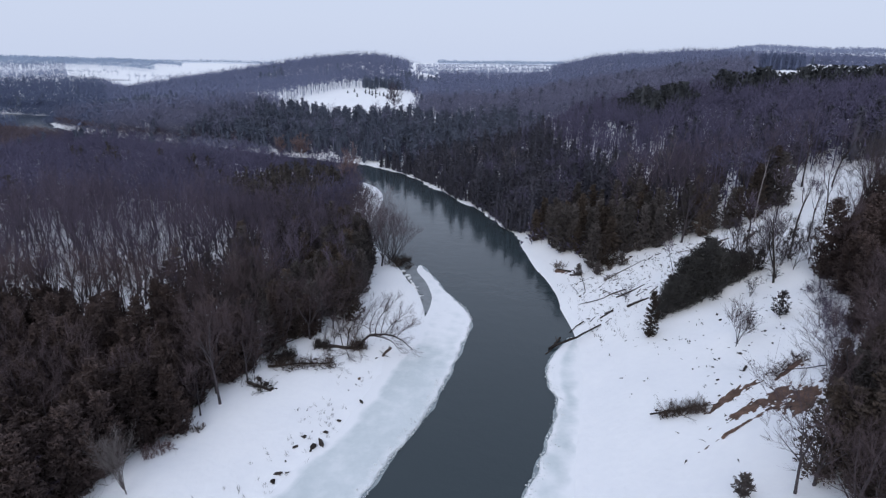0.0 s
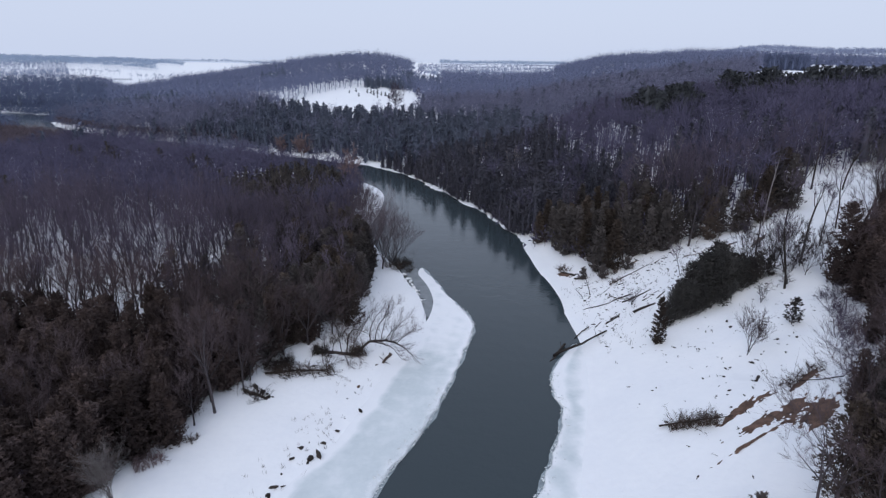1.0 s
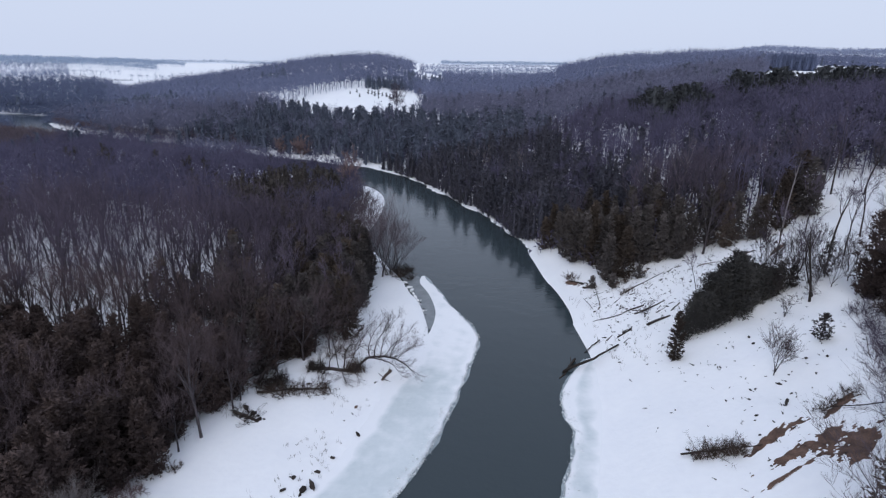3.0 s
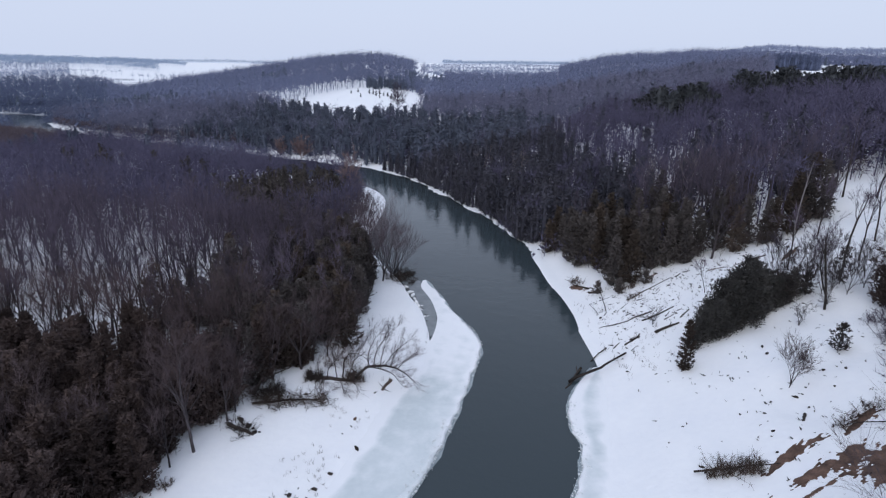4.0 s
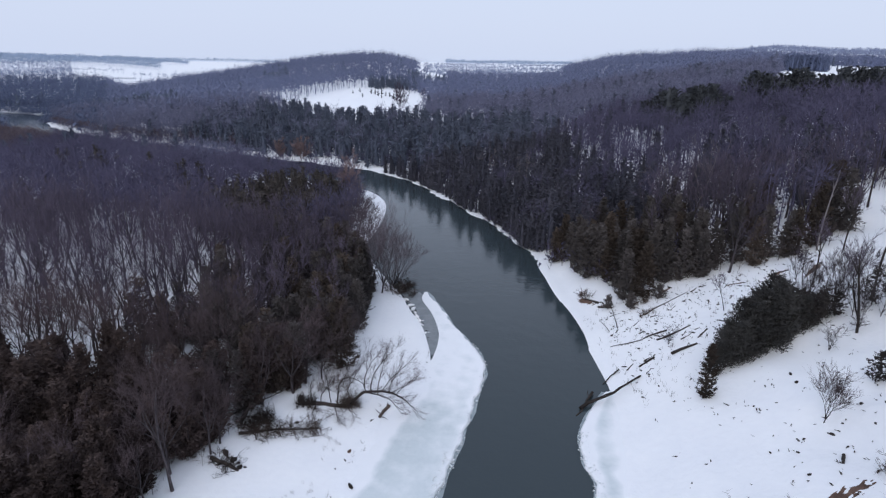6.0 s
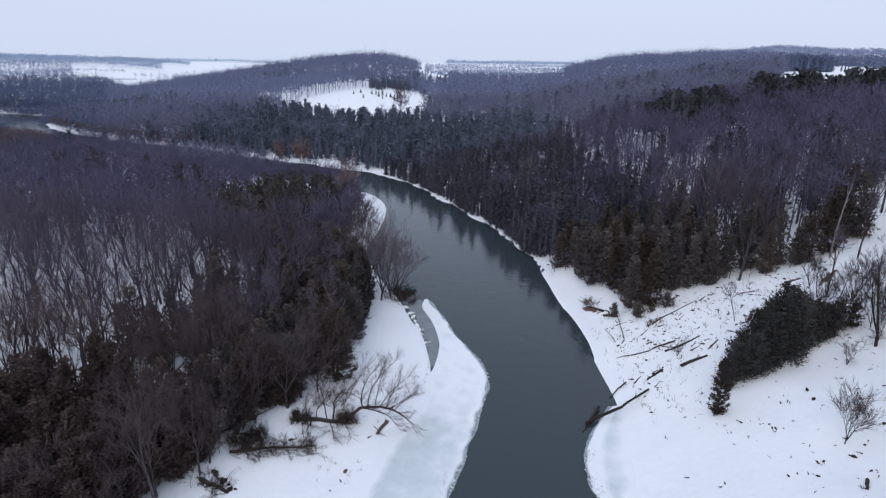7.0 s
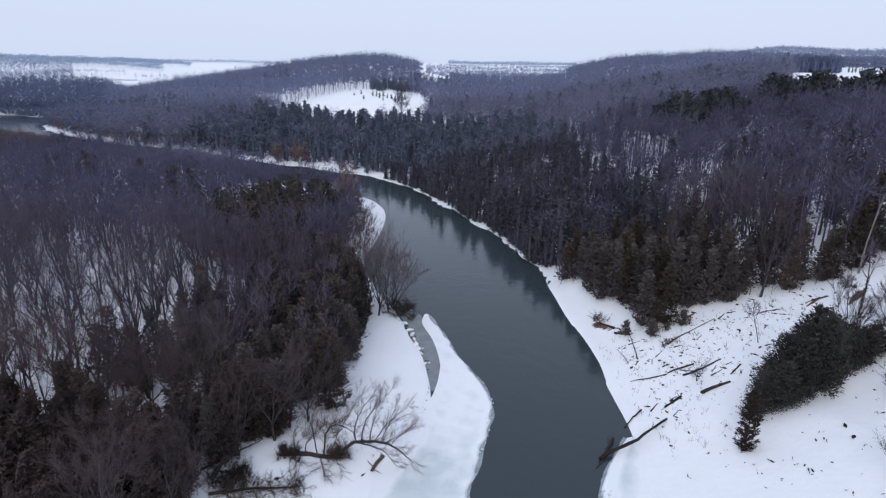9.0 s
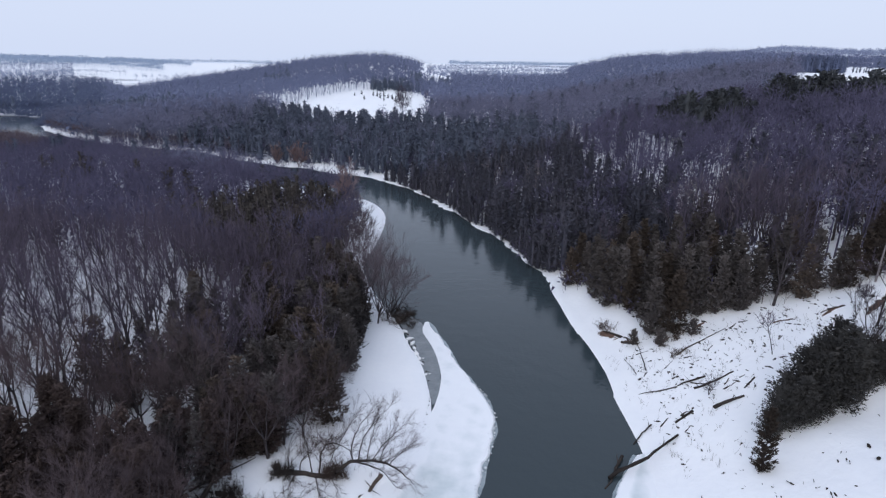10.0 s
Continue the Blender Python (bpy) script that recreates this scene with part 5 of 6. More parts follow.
def fallen_log(a, b, r0, r1, label, seed, lift=(0.0, 0.0), stubs=2, mat=None):
    """A log that lies on the ground from a to b, with broken branch stubs."""
    mat = mat or LOG
    za, zb = (max(ground_at(*q), 0.0) for q in (a, b))
    root = new("fallen_log")
    root.location = (a[0], a[1], za)
    r0, r1 = 0.9 * r0, 0.9 * r1
    pts, rad = gnarl((0, 0, r0 * 0.4 + lift[0]), (b[0] - a[0], b[1] - a[1], zb - za + r1 * 0.4 + lift[1]), r0, r1, seed, 9, 0.13)
    body = Build(); body.tube(pts, rad, 8, tip=False)
    body.add(np.concatenate([pts[:1], pts[-1:]]), np.zeros((0, 3), int))
    n = len(pts)
    for end, ring in ((n * 8, np.arange(8)), (n * 8 + 1, (n - 1) * 8 + np.arange(8))):
        body.f.append(np.stack([np.full(8, end), ring, np.roll(ring, -1)], 1))
    part("stem", body.mesh("stem", mat, False), root)
    g = np.random.RandomState(seed + 500)
    for i in range(stubs):
        q = g.randint(1, n - 1)
        w = g.normal(0, 1, 3); w[2] = abs(w[2]) * 0.5 + 0.15
        w /= np.linalg.norm(w)
        st = Build(); l = g.uniform(0.5, 1.6)
        st.tube(np.stack([pts[q], pts[q] + w * l * 0.6, pts[q] + w * l + g.normal(0, 0.12, 3)]), [rad[q] * 0.4, rad[q] * 0.25, 0], 4)
        part("branch_stub", st.mesh("branch_stub", mat), root)
    return tagged(root, label, "log")


fallen_log((30.6, 94.0), (19.6, 87.6), 0.15, 0.27, "long weathered log reaching from the snow into the river", 201, (0.1, 0.1), 4)
fallen_log((22.5, 91.6), (18.6, 86.0), 0.25, 0.10, "dark drift log half under river ice", 202, (0.25, 0.0), 3)
fallen_log((28.6, 97.8), (25.0, 94.4), 0.13, 0.08, "thin dark log on the snowy shore", 203)
fallen_log((34.0, 97.5), (31.3, 96.5), 0.2, 0.16, "short dark log lying in snow", 204)
fallen_log((40.3, 96.8), (36.3, 96.6), 0.17, 0.3, "thick broken log lying in snow", 205)
fallen_log((41.6, 102.3), (36.0, 101.9), 0.12, 0.2, "long grey log lying across the slope", 206)
fallen_log((38.3, 103.5), (34.5, 103.8), 0.16, 0.1, "grey log beside a snowy stump", 207)
fallen_log((38.0, 101.6), (36.2, 103.4), 0.12, 0.1, "short grey log crossing another", 208)
fallen_log((46.0, 113.6), (37.6, 111.5), 0.05, 0.13, "thin fallen sapling with its root", 209, (0.3, 0.1), 4)
fallen_log((32.5, 110.7), (33.0, 116.5), 0.11, 0.06, "dark leaning stick in the snow", 210, (0.0, 1.5))
fallen_log((31.0, 110.5), (30.3, 114.5), 0.07, 0.04, "thin stick standing out of the snow", 211, (0.0, 1.0), 1)
fallen_log((34.4, 103.6), (29.5, 105.2), 0.12, 0.05, "knotted dark branch on the snow", 212, stubs=4)
fallen_log((43.0, 99.5), (41.0, 98.2), 0.14, 0.12, "dark log end beside the cedar clump", 213)
fallen_log((54.5, 72.0), (48.5, 63.5), 0.06, 0.04, "slim fallen stem on the slope", 214, (0.6, 0.2))
fallen_log((41.2, 66.0), (39.9, 64.4), 0.2, 0.16, "short brown log on the slope", 215)
fallen_log((46.5, 58.8), (42.0, 61.5), 0.08, 0.04, "slim dark stem beside bare earth", 216, (0.4, 0.2))
fallen_log((65.6, 107.2), (62.0, 105.6), 0.14, 0.1, "dark log on a ledge of the slope", 217)
fallen_log((61.0, 108.8), (58.0, 109.5), 0.13, 0.08, "dark log under the slope woods", 218)
fallen_log((32.5, 122.5), (30.5, 126.5), 0.3, 0.2, "dark log at the foot of the cedars", 219)
fallen_log((32.0, 121.0), (34.0, 118.8), 0.28, 0.2, "dark stump log at the foot of the cedars", 220)
fallen_log((-8.1, 88.1), (-9.3, 85.5), 0.3, 0.2, "rotten brown log at the ice edge", 221, stubs=4, mat=BRUSH)
fallen_log((-27.7, 83.0), (-26.7, 84.3), 0.35, 0.2, "broken trunk slab tilted against brush", 222, (0.0, 1.6), 1)
fallen_log((-27.0, 80.4), (-17.0, 82.2), 0.22, 0.07, "fallen snow-dusted trunk with brush", 223, (0.2, 0.2), 6)
fallen_log((-29.5, 84.5), (-23.0, 88.5), 0.16, 0.06, "grey fallen branch at the wood's edge", 224, (0.2, 1.6), 4)
fallen_log((-28.8, 75.6), (-25.0, 73.6), 0.28, 0.18, "dark root log under the bank trees", 225, (0.1, 0.0), 5)
for i in range(26):
    g = np.random.RandomState(900 + i)
    x = g.uniform(29, 58); y = g.uniform(92, 120)
    if y < slope_edge(np.array(x)) - 3 and not (37 < x < 53 and y < 96):
        a = g.uniform(-0.5, 0.9); l = g.uniform(0.7, 2.2)
        fallen_log((x, y), (x + l * math.cos(a), y + l * math.sin(a)), g.uniform(0.06, 0.15), 0.05, "short dark branch lying in snow", 230 + i, stubs=1)


def leaning_tree():
    """The half-fallen tree that arches over the ice: a lying trunk with its root plate, arching limbs and rising leaders, each with its fans of twigs."""
    g = np.random.RandomState(301)
    at = np.array([-14.0, 87.5, ground_at(-14, 87.5)])
    root = new("leaning_tree")
    root.location = at
    lying = Build()
    lying.tube(*gnarl((-6.4, 0.3, 0.45), (0.4, -0.4, 0.4), 0.36, 0.25, 302, 9, 0.2), 9)
    for k in range(30):
        a = g.uniform(0, 6.28)
        lying.tube(*gnarl((-6.3, 0.3, 0.6), (-6.6 + g.uniform(-0.5, 0.4), 0.3 + 1.0 * math.cos(a), 0.75 + 1.3 * abs(math.sin(a))), 0.2, 0.02, 303 + k, 5, 0.25), 5)
    part("lying_trunk", lying.mesh("lying_trunk", LOG, True), root)
    limbs = (((0.2, -0.5, 0.5), (1.4, -0.7, 1.9), (2.6, -0.9, 3.0), (4.1, -1.1, 3.3), (6.8, -1.2, 2.9), (8.5, -1.6, 1.9), (10.0, -2.0, 0.5), 0.25),
             ((2.8, -0.9, 3.0), (4.6, -1.4, 2.9), (6.2, -1.7, 2.2), (7.4, -2.0, 1.0), (8.0, -2.2, 0.3), 0.1),
             ((-1.3, -0.2, 0.5), (-1.2, 0.1, 2.4), (-0.8, 0.2, 4.0), (0.4, 0.2, 4.7), (1.8, 0.0, 4.3), (3.0, -0.4, 3.3), 0.13),
             ((2.7, -0.9, 3.0), (2.7, 0.1, 4.8), (3.6, 1.3, 6.6), (5.0, 2.5, 8.0), 0.085),
             ((3.4, -1.0, 3.2), (4.0, 0.4, 5.4), (5.8, 2.2, 7.0), (7.2, 3.8, 7.8), 0.085),
             ((5.0, -1.1, 3.2), (6.2, 0.1, 4.4), (8.0, 1.5, 5.6), (9.4, 2.6, 6.0), 0.07),
             ((7.0, -1.2, 2.8), (8.2, -0.6, 3.7), (9.8, 0.2, 4.3), 0.06),
             ((-2.2, -0.1, 0.6), (-2.6, 0.6, 2.8), (-3.2, 1.4, 5.0), (-3.0, 2.2, 7.0), 0.09),
             ((-3.8, 0.1, 0.6), (-3.4, 0.3, 2.2), (-2.2, 0.5, 3.6), (-1.0, 0.8, 4.6), 0.08),
             ((-1.8, -0.4, 0.6), (-1.4, -1.6, 0.7), (-0.9, -3.2, 0.4), (-0.2, -4.4, 0.1), 0.08),
             ((-4.2, -0.1, 0.6), (-4.4, -1.5, 0.7), (-4.6, -2.8, 0.3), 0.06),
             ((0.0, -0.5, 0.6), (0.6, -1.8, 0.8), (1.4, -3.0, 0.4), 0.05), ((5.8, -1.2, 3.1), (6.9, 0.4, 5.0), (7.6, 1.8, 6.8), 0.06), ((4.4, -1.1, 3.3), (4.9, 0.6, 5.4), (5.8, 2.2, 7.9), 0.07),
             ((6.4, -1.2, 3.0), (8.4, -0.4, 4.0), (10.2, 0.5, 4.8), 0.05), ((-0.8, -0.2, 0.5), (0.5, 0.8, 3.2), (1.9, 2.0, 5.6), (3.0, 3.2, 7.6), 0.07), ((-4.8, 0.2, 0.6), (-5.2, 1.0, 2.6), (-4.6, 2.0, 4.8), 0.06))
    for *places, r in limbs:
        arc = spline(np.array(places), 0.5)
        arc = arc + g.normal(0, 0.05, arc.shape)
        u = np.linspace(0, 1, len(arc))
        limb, twigs = Build(), Build()
        limb.tube(arc, r * (1 - 0.86 * u), 6)
        length = np.linalg.norm(np.diff(arc, axis=0), axis=1).sum()
        for k in range(int(4 + 2.4 * length)):
            q = g.uniform(0.15, 1.0)
            b0 = np.array([np.interp(q, u, arc[:, c]) for c in range(3)])
            d = arc[min(int(q * len(arc)) + 1, len(arc) - 1)] - arc[max(int(q * len(arc)) - 1, 0)]
            d /= np.linalg.norm(d)
            w = d * 0.8 + g.normal(0, 0.5, 3) + [0.15, 0.1, 0.35 if b0[2] > 1 else 0.0]
            w /= np.linalg.norm(w)
            l = g.uniform(1.0, 3.2) * (1.2 - 0.5 * q)
            end = b0 + w * l
            end[2] = max(end[2], 0.05)
            pts, rad = gnarl(b0, end, r * 0.14 * (1.1 - q) + 0.012, 0.006, 320 + k, 5, 0.22)
            limb.tube(pts, rad, 3)
            m = 30
            kk = g.uniform(0.15, 1, m)
            b3 = np.stack([np.interp(kk, np.linspace(0, 1, 5), pts[:, c]) for c in range(3)], 1)
            e3 = b3 + (w * 0.7 + g.normal(0, 0.5, (m, 3))) * l * g.uniform(0.2, 0.6, (m, 1))
            e3[:, 2] = np.maximum(e3[:, 2], 0.04)
            twigs.slivers(b3, e3, np.full(m, 0.016), g)
        lb = part("limb", limb.mesh("limb", LOG, True), root)
        tagged(part("brushwood", twigs.mesh("brushwood", NEAR_TWIG), lb), kind="stuff")
    tagged(root, "half-fallen dark tree arching over the bank, with bare twigs", "tree")


leaning_tree()


def brush(name, x, y, length, width, height, turn, label, seed, mat, n=110):
    """A heap of dry stems and twigs."""
    g = np.random.RandomState(seed)
    root = new(name)
    root.location = (x, y, ground_at(x, y))
    stems, twigs = Build(), Build()
    c, s = math.cos(radians(turn)), math.sin(radians(turn))
    for k in range(n // 4):
        p = np.array([g.uniform(-0.5, 0.5) * length, g.uniform(-0.5, 0.5) * width, 0])
        q = p + [g.normal(0, 0.25) * length * 0.5, g.normal(0, 0.4) * width, g.uniform(0.3, 1) * height]
        pw, qw = (np.array([v[0] * c - v[1] * s, v[0] * s + v[1] * c, v[2]]) for v in (p, q))
        base = max(0.0, ground_at(x + pw[0], y + pw[1])) - ground_at(x, y)
        pw[2] += base; qw[2] += base
        stems.tube(*gnarl(pw, qw, 0.035, 0.01, seed + k, 4, 0.3), 4)
        m = 26
        b = pw + (qw - pw) * g.uniform(0.2, 1, (m, 1))
        twigs.slivers(b, b + g.normal(0, 0.3, (m, 3)) * height * 0.7 + [0, 0, 0.1], np.full(m, 0.032), g)
    part("framework", stems.mesh("framework", mat), root)
    tagged(part("brushwood", twigs.mesh("brushwood", mat), root), kind="stuff")
    return tagged(root, label, "brush")


brush("fallen_shrub", 30.3, 60.4, 5.0, 2.2, 1.5, -24, "fallen brown shrub with dry leaves on snow", 401, BRUSH, 520)
fallen_log((26.9, 62.2), (34.0, 58.8), 0.16, 0.05, "dark stem of a fallen shrub on snow", 260, (0.25, 0.3), 3)
brush("brush_heap", 44.0, 62.0, 5.5, 2.0, 1.2, 20, "dark brushwood above bare earth", 402, BRUSH, 200)
brush("brush_heap", -21.5, 81.3, 10.0, 3.0, 1.5, 8, "grey brushwood on a fallen trunk", 403, BRUSH, 620)
brush("brush_heap", -25.5, 83.0, 4.5, 3.0, 2.0, 20, "tangled roots and brushwood at the wood's edge", 398, LOG, 420)
brush("brush_heap", -27.0, 75.0, 4.6, 2.0, 0.9, -40, "dark roots and brushwood below the bank trees", 404, LOG, 200)
brush("brush_heap", -35.4, 59.6, 3.5, 2.2, 1.4, 40, "red-brown brush at the foot of a cedar", 405, RUST, 200)
brush("brush_heap", -32.6, 64.0, 2.6, 1.2, 0.8, 40, "dark brush under a cedar", 406, BRUSH, 100)
brush("brush_heap", 31.0, 127.0, 3.5, 2.0, 1.5, 100, "brown brush at the foot of the cedars", 395, BRUSH, 140)
brush("brush_heap", 38.5, 116.5, 4.0, 1.6, 1.3, 0, "dark brush at the foot of the cedars", 396, BRUSH, 140)
brush("brush_heap", -8.8, 134.5, 7.0, 5.0, 1.6, 60, "brown brush at the foot of willows", 407, BRUSH, 260)
brush("brush_heap", -6.8, 134.4, 6.5, 1.8, 1.5, 65, "dark driftwood caught at the head of the channel", 394, LOG, 260)
brush("brush_heap", -5.4, 131.2, 3.2, 1.2, 1.0, 70, "dark roots on the edge of the frozen channel", 397, LOG, 120)
brush("brush_heap", -7.9, 137.5, 7.0, 3.0, 1.0, 70, "dark tangle of branches at the water's edge", 393, LOG, 220)
brush("brush_heap", 37.8, 111.6, 2.6, 1.8, 1.1, 0, "brown brush round a fallen root", 408, BRUSH, 100)
brush("brush_heap", -19.6, 87.4, 2.6, 1.8, 1.9, 0, "dark roots and twigs round a fallen tree's foot", 411, LOG, 240)
brush("brush_heap", -13.6, 87.6, 2.6, 1.4, 2.6, 20, "brown tangle of twigs over a fallen trunk", 412, BRUSH, 260)
brush("brush_heap", -16.5, 92.5, 5.0, 3.0, 1.8, 20, "grey brush behind a fallen trunk", 409, BRUSH, 160)
for i, (x, y) in enumerate(((47, 56.5), (49, 59.5), (51, 63.5), (53, 66.8), (47.5, 54), (45, 50.5), (43, 47.5), (55, 70.5), (57, 74), (59, 78))):
    brush("brush_heap", x, y, 3.5, 3.0, 2.4, 30 * i, "thin bare brush at the edge of the slope", 410 + 9 * i, TWIG, 140)


def clod_mesh(seed, mat):
    bm = bmesh.new()
    g = np.random.RandomState(seed)
    for k in range(3):
        at = Matrix.Translation((k * g.uniform(-0.9, 0.9), k * g.uniform(-0.4, 0.4), -0.15 * k)) @ Matrix.Rotation(g.uniform(0, 6), 4, "Z")
        bmesh.ops.create_icosphere(bm, subdivisions=1, radius=1.0 / (1 + 0.6 * k), matrix=at)
    for v in bm.verts:
        v.co *= g.uniform(0.6, 1.15)
        v.co.z *= 0.7
    me = bpy.data.meshes.new("clod")
    bm.to_mesh(me); bm.free()
    me.materials.append(mat)
    return me


clods = [clod_mesh(i, LOG) for i in range(5)] + [clod_mesh(9, EARTH), clod_mesh(12, SNOW)]


def stone(name, x, y, size, label, category, group, which=None):
    ob = new(name, clods[rng.randint(5) if which is None else which])
    k = size * rng.uniform(0.8, 1.2)
    ob.matrix_basis = Matrix.Translation((x, y, max(0.08, ground_at(x, y)) + 0.15 * k)) @ Matrix.Rotation(rng.uniform(0, 6.28), 4, "Z")
    ob.scale = (k * rng.uniform(0.6, 1.5), k * rng.uniform(0.25, 0.7), k * rng.uniform(0.35, 0.8))
    return tagged(ob, label, category, group)


for x, y, size in ((-16.8, 61.4, 0.8), (-16.0, 62.3, 0.5), (-14.3, 67.0, 0.45), (-15.7, 64.4, 0.4), (-18.3, 63.3, 0.4), (-19.1, 61.3, 0.4), (-11.7, 72.0, 0.5), (-20.2, 56.4, 0.45), (-20.5, 55.2, 0.4), (-10.3, 84.6, 0.3), (-12.8, 76.2, 0.2), (-13.8, 74.6, 0.2), (-17.5, 64.5, 0.15), (-19.7, 58.6, 0.2)):
    stone("shore_stone", x, y, 1.3 * size, "dark wet stone at the ice edge", "stone", "shore stones")
for x, y, size in ((-26.2, 75.4, 0.9), (-25.0, 74.2, 0.6), (-27.4, 76.6, 0.8), (-24.4, 83.4, 0.7), (-26.0, 84.2, 0.8), (-22.6, 82.6, 0.5), (-20.2, 83.4, 0.4)):
    stone("earth_clod", x, y, size, "dark root clump in bank snow", "clod", "root clumps on the bank")
for x, y, size in ((-5.1, 123.4, 0.9), (-4.7, 121.8, 0.8), (-4.3, 119.6, 0.9), (-5.7, 125.4, 0.7), (-3.4, 116.2, 0.6), (-3.8, 117.9, 0.6), (-2.8, 112.6, 0.5), (-6.6, 128.6, 0.6)):
    stone("snow_lump", x, y, size, "rounded lump of snow on the channel's edge", "snow", "snow lumps by the channel", 6)
for x, y, size in ((-4.6, 122.6, 0.35), (-3.2, 116.8, 0.3), (-2.6, 113.6, 0.3), (-5.2, 124.6, 0.3), (-2.3, 110.6, 0.25), (-6.1, 127.4, 0.4)):
    stone("shore_stone", x, y, size, "dark wet stone at the ice edge", "stone", "shore stones")
for i in range(11):
    stone("earth_clod", -1.9 - 0.12 * i + rng.uniform(-0.2, 0.2), 106.2 - 0.85 * i + rng.uniform(-0.4, 0.4), rng.uniform(0.08, 0.2), "small dark clod at the edge of the ice", "clod", "clods along the ice")
stone("shore_stump", -12.5, 77.9, 0.5, "reddish rotten stump in snow", "stump", "", 5)
for x, y, size in ((33.0, 101.5, 0.5), (29.8, 94.8, 0.35), (47.0, 107.6, 0.4), (47.2, 102.1, 0.4), (41.6, 80.9, 0.32), (36.6, 80.3, 0.3), (38.6, 77.3, 0.3), (45.0, 81.4, 0.35), (64.7, 108.6, 0.8), (59.2, 109.3, 0.5),
                   (39.1, 70.1, 0.35), (26.7, 51.6, 0.3), (29.7, 71.1, 0.25), (30.3, 71.4, 0.2), (42.3, 80.7, 0.25), (38.8, 77.0, 0.25), (31.6, 93.2, 0.25), (28.0, 56.6, 0.2)):
    stone("earth_clod", x, y, size, "dark earth clod on the snowy slope", "clod", "clods on the slope")
for i in range(380):
    x, y = rng.uniform(27, 62), (rng.uniform(48, 118) if i % 5 < 2 else rng.uniform(93, 117))
    if x < near_edge(y) - 1 and y < slope_edge(np.array(x)) and not (36 < x < 54 and 83 < y < 96) and float(river_place(np.array([x]), np.array([y]))[1][0]) > 4 and (y > 88 or x > 33 or rng.uniform() < 0.3):
        stone("earth_clod", x, y, rng.uniform(0.1, 0.36), "dark earth clod on the snowy slope", "clod", "clods on the slope")


def slope_litter(number, seed):
    """Twig ends, bark and crumbs of earth strewn over the open slope."""
    g = np.random.RandomState(seed)
    b = Build()
    x, y = g.uniform(26, 62, number), g.uniform(52, 116, number)
    place = river_place(x, y)
    ok = (x < near_edge(y) - 1) & (y < slope_edge(x)) & (place[1] > 4) & ((y > 92) | (x > 31 + 0.1 * (92 - y)) & (g.uniform(0, 1, number) < 0.4) | (g.uniform(0, 1, number) < 0.12))
    for px, py in zip(x[ok], y[ok]):
        z = ground_at(px, py)
        for k in range(g.randint(1, 4)):
            a, l, r = g.uniform(0, 3.14), g.uniform(0.1, 0.6), g.uniform(0.02, 0.07)
            p = np.array([px, py, z]) + g.normal(0, 0.25, 3) * [1, 1, 0] + [0, 0, 0.04]
            d = np.array([math.cos(a) * l, math.sin(a) * l, g.uniform(0, 0.15)])
            b.tube(np.stack([p - d * 0.5, p, p + d * 0.5]), [r * 0.6, r, 0], 4)
    return tagged(new("slope_litter", b.mesh("slope_litter", LOG)), "dark twig ends and earth crumbs strewn on snow", "litter", kind="stuff")


slope_litter(520, 961)


def bare_earth(name, blobs, label, seed, step=0.1, grain=1.3):
    """Soil that shows through the snow: long ragged patches draped over the slope. blobs: (x, y, half length, half width, turn)."""
    bx = np.array(blobs)
    x0, x1 = (bx[:, 0] - bx[:, 2]).min() - 1, (bx[:, 0] + bx[:, 2]).max() + 1
    y0, y1 = (bx[:, 1] - bx[:, 2]).min() - 1, (bx[:, 1] + bx[:, 2]).max() + 1
    gx, gy = np.meshgrid(np.arange(x0, x1, step), np.arange(y0, y1, step))
    f = np.full(gx.shape, -9.0)
    for x, y, a, b, turn in blobs:
        c, s = math.cos(radians(turn)), math.sin(radians(turn))
        u, v = ((gx - x) * c + (gy - y) * s) / a, (-(gx - x) * s + (gy - y) * c) / b
        f = np.maximum(f, 1 - np.sqrt(u * u + v * v))
    c, s = math.cos(radians(22)), math.sin(radians(22))
    al, ac = (gx * c + gy * s) * 0.22, -gx * s + gy * c
    f += 0.26 * waves(al, ac, grain, seed) + 0.24 * waves(al, ac, grain * 0.4, seed + 1) + 0.13 * waves(gx, gy, 0.9, seed + 3) + 0.07 * waves(gx, gy, 0.35, seed + 4)
    z = land(gx, gy) - 0.05 + 0.16 * smooth(0, 0.5, f) + 0.03 * waves(gx, gy, 0.7, seed + 2)
    ny, nx = gx.shape
    i = (np.arange(ny - 1)[:, None] * nx + np.arange(nx - 1)).ravel()
    quads = np.stack([i, i + 1, i + nx + 1, i + nx], 1)
    quads = quads[(f.ravel()[quads] > 0).all(1)]
    keep, back = np.unique(quads, return_inverse=True)
    v = np.stack([gx, gy, z], -1).reshape(-1, 3)[keep]
    return tagged(new(name, mesh_of(name, v, back.reshape(-1, 4), EARTH, True)), label, "ground", kind="structure")


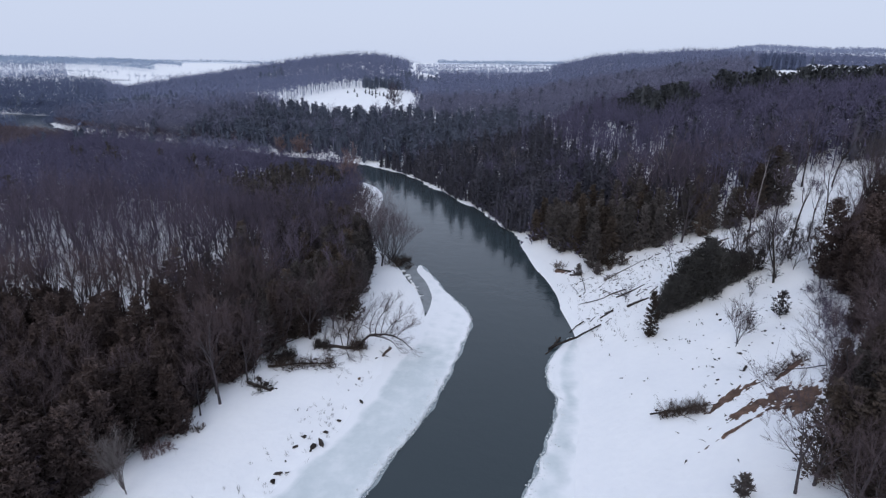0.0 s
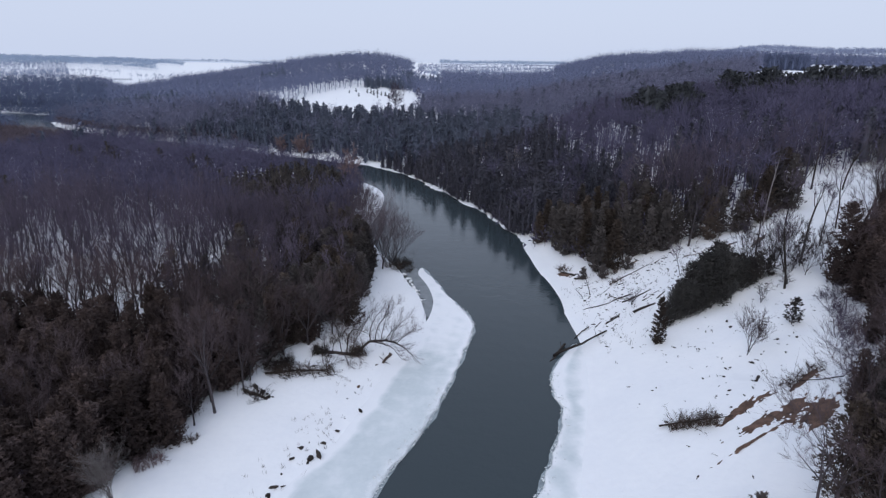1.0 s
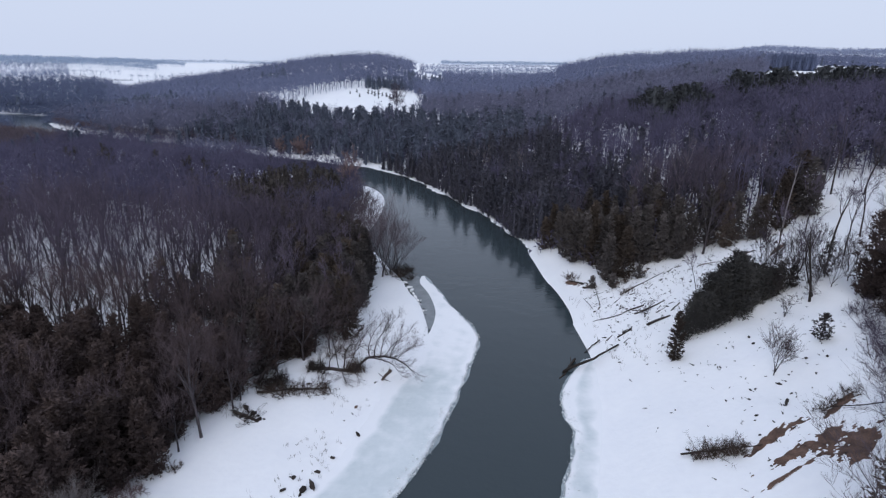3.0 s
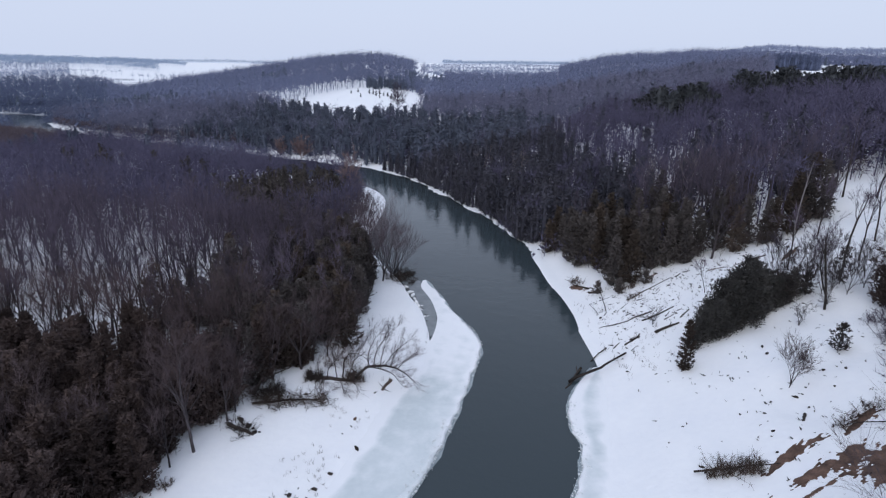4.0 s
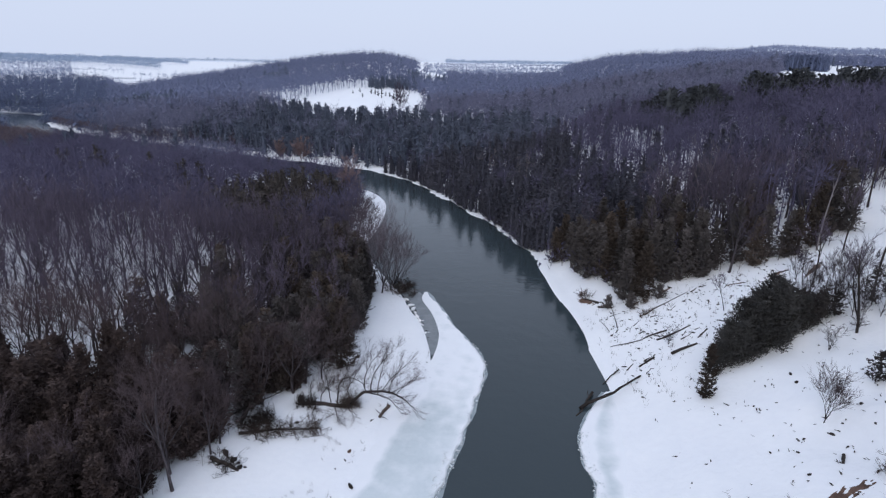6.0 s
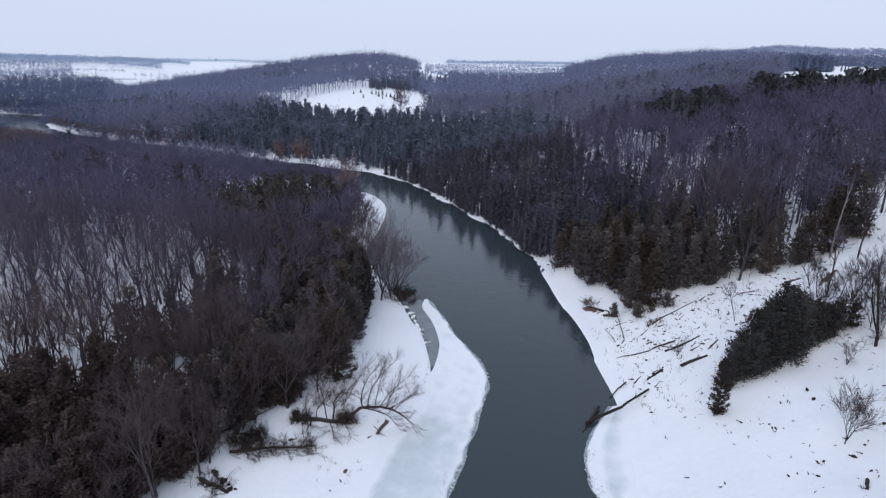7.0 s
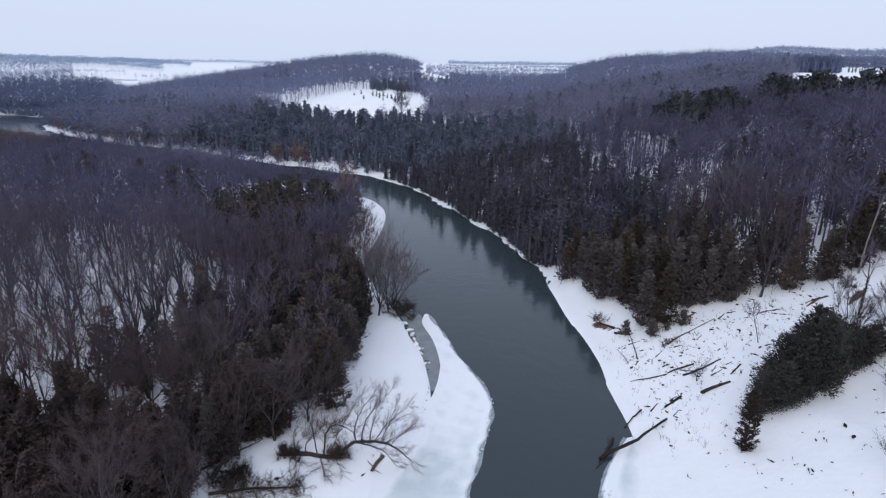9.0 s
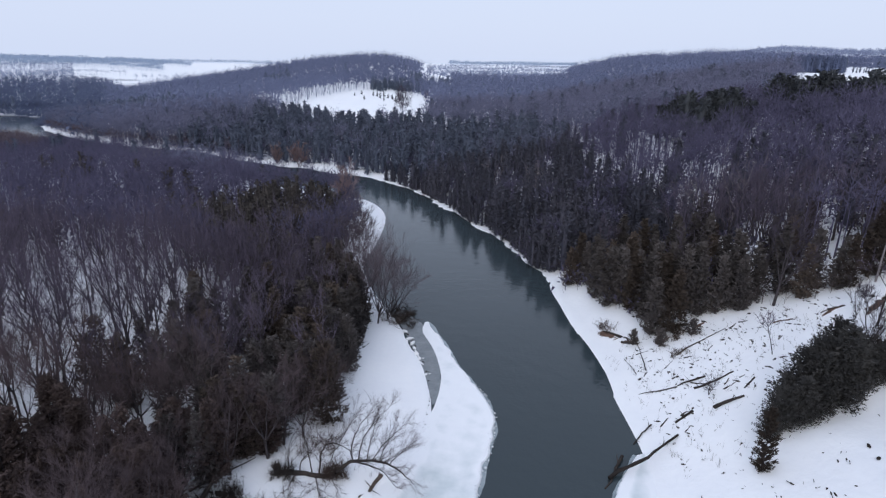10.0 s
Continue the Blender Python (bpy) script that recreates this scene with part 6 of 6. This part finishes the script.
bare_earth("earth_scar", [(35.6, 59.6, 4.8, 0.75, 17), (36.8, 56.4, 5.2, 0.8, 15), (39.6, 57.0, 3.2, 1.3, 22), (41.2, 55.0, 3.6, 2.1, 36), (33.6, 53.7, 4.6, 0.32, 17), (44.0, 61.5, 3.2, 0.8, 28)],
           "red-brown bare earth slide breaking through snow", 61, 0.08)
bare_earth("earth_ledge", [(64, 106.5, 2.6, 0.6, 25), (59, 109, 2.0, 0.4, 10), (53, 110, 1.8, 0.3, 0)], "dark bare earth ledge on the slope", 71)
bare_earth("earth_bank", [(30.8, 125.0, 2.6, 0.8, 115), (33.2, 120.2, 1.8, 0.6, 140), (37.5, 117.2, 1.5, 0.4, 0), (43.5, 117.4, 1.6, 0.4, 10)], "dark bare earth under the cedars", 81)

# grass on the flat bank
tufts = Build()
for i in range(90):
    y = rng.choice([54, 61, 66, 69, 78, 90]) + rng.normal(0, 1.6); x = np.interp(y, [50, 65, 80, 90, 100], [-21, -14, -9.5, -7, -4]) - abs(rng.normal(3.5, 2.2))
    b = np.array([x, y, ground_at(x, y)])
    m = rng.randint(4, 9)
    base = b + rng.normal(0, 0.12, (m, 3)) * [1, 1, 0]
    tufts.slivers(base, base + np.stack([rng.normal(0, 0.18, m), rng.normal(0, 0.18, m), rng.uniform(0.25, 0.7, m)], 1), np.full(m, 0.03), rng)
tagged(new("dry_grass", tufts.mesh("dry_grass", BRUSH)), "dry grass stalks poking through bank snow", "grass", kind="stuff")

stalks = Build()
for i in range(420):
    x, y = rng.uniform(28, 58), rng.uniform(86, 120)
    if y < slope_edge(np.array(x)) + 1 and not (37 < x < 53 and y < 95):
        b = np.array([x, y, ground_at(x, y)])
        m = rng.randint(2, 6)
        base = b + rng.normal(0, 0.15, (m, 3)) * [1, 1, 0]
        stalks.slivers(base, base + np.stack([rng.normal(0, 0.35, m), rng.normal(0, 0.35, m), rng.uniform(0.3, 1.3, m)], 1), np.full(m, 0.035), rng)
tagged(new("dry_stalks", stalks.mesh("dry_stalks", BRUSH)), "dry stalks standing in slope snow", "grass", kind="stuff")

# trees on and before the sloping field
lone_tree("hardwood_tree", bare_tree(170, 21, 20, 7, 14, 0.36, 0.3, twig_width=0.14), BARK, TWIG, "broad bare tree before the snowy field", -19, 423)
lone_tree("hardwood_tree", bare_tree(171, 13, 12, 5, 8, 0.28, 0.3, twig_width=0.16), BARK, TWIG, "bare tree at the edge of the snowy field", -3, 508)
for i, (x, y) in enumerate(((-71, 594), (-65, 602), (-49, 588), (-45.5, 577), (-41, 560), (-38, 577), (-34, 569), (-30, 556), (-27, 566), (-59, 566), (-53, 592), (-43, 590))):
    ob = cone_tree(180 + i % 3, 5.5, 1.7, 90, 1.0, 0.03, 0.6, core=0.6, ragged=0.4)
    lone_tree("field_conifer", ob, BARK, PINE, "small dark conifer standing in the snowy field", x, y, 30 * i, 0, 0.6 + 0.13 * (i * 5 % 4))
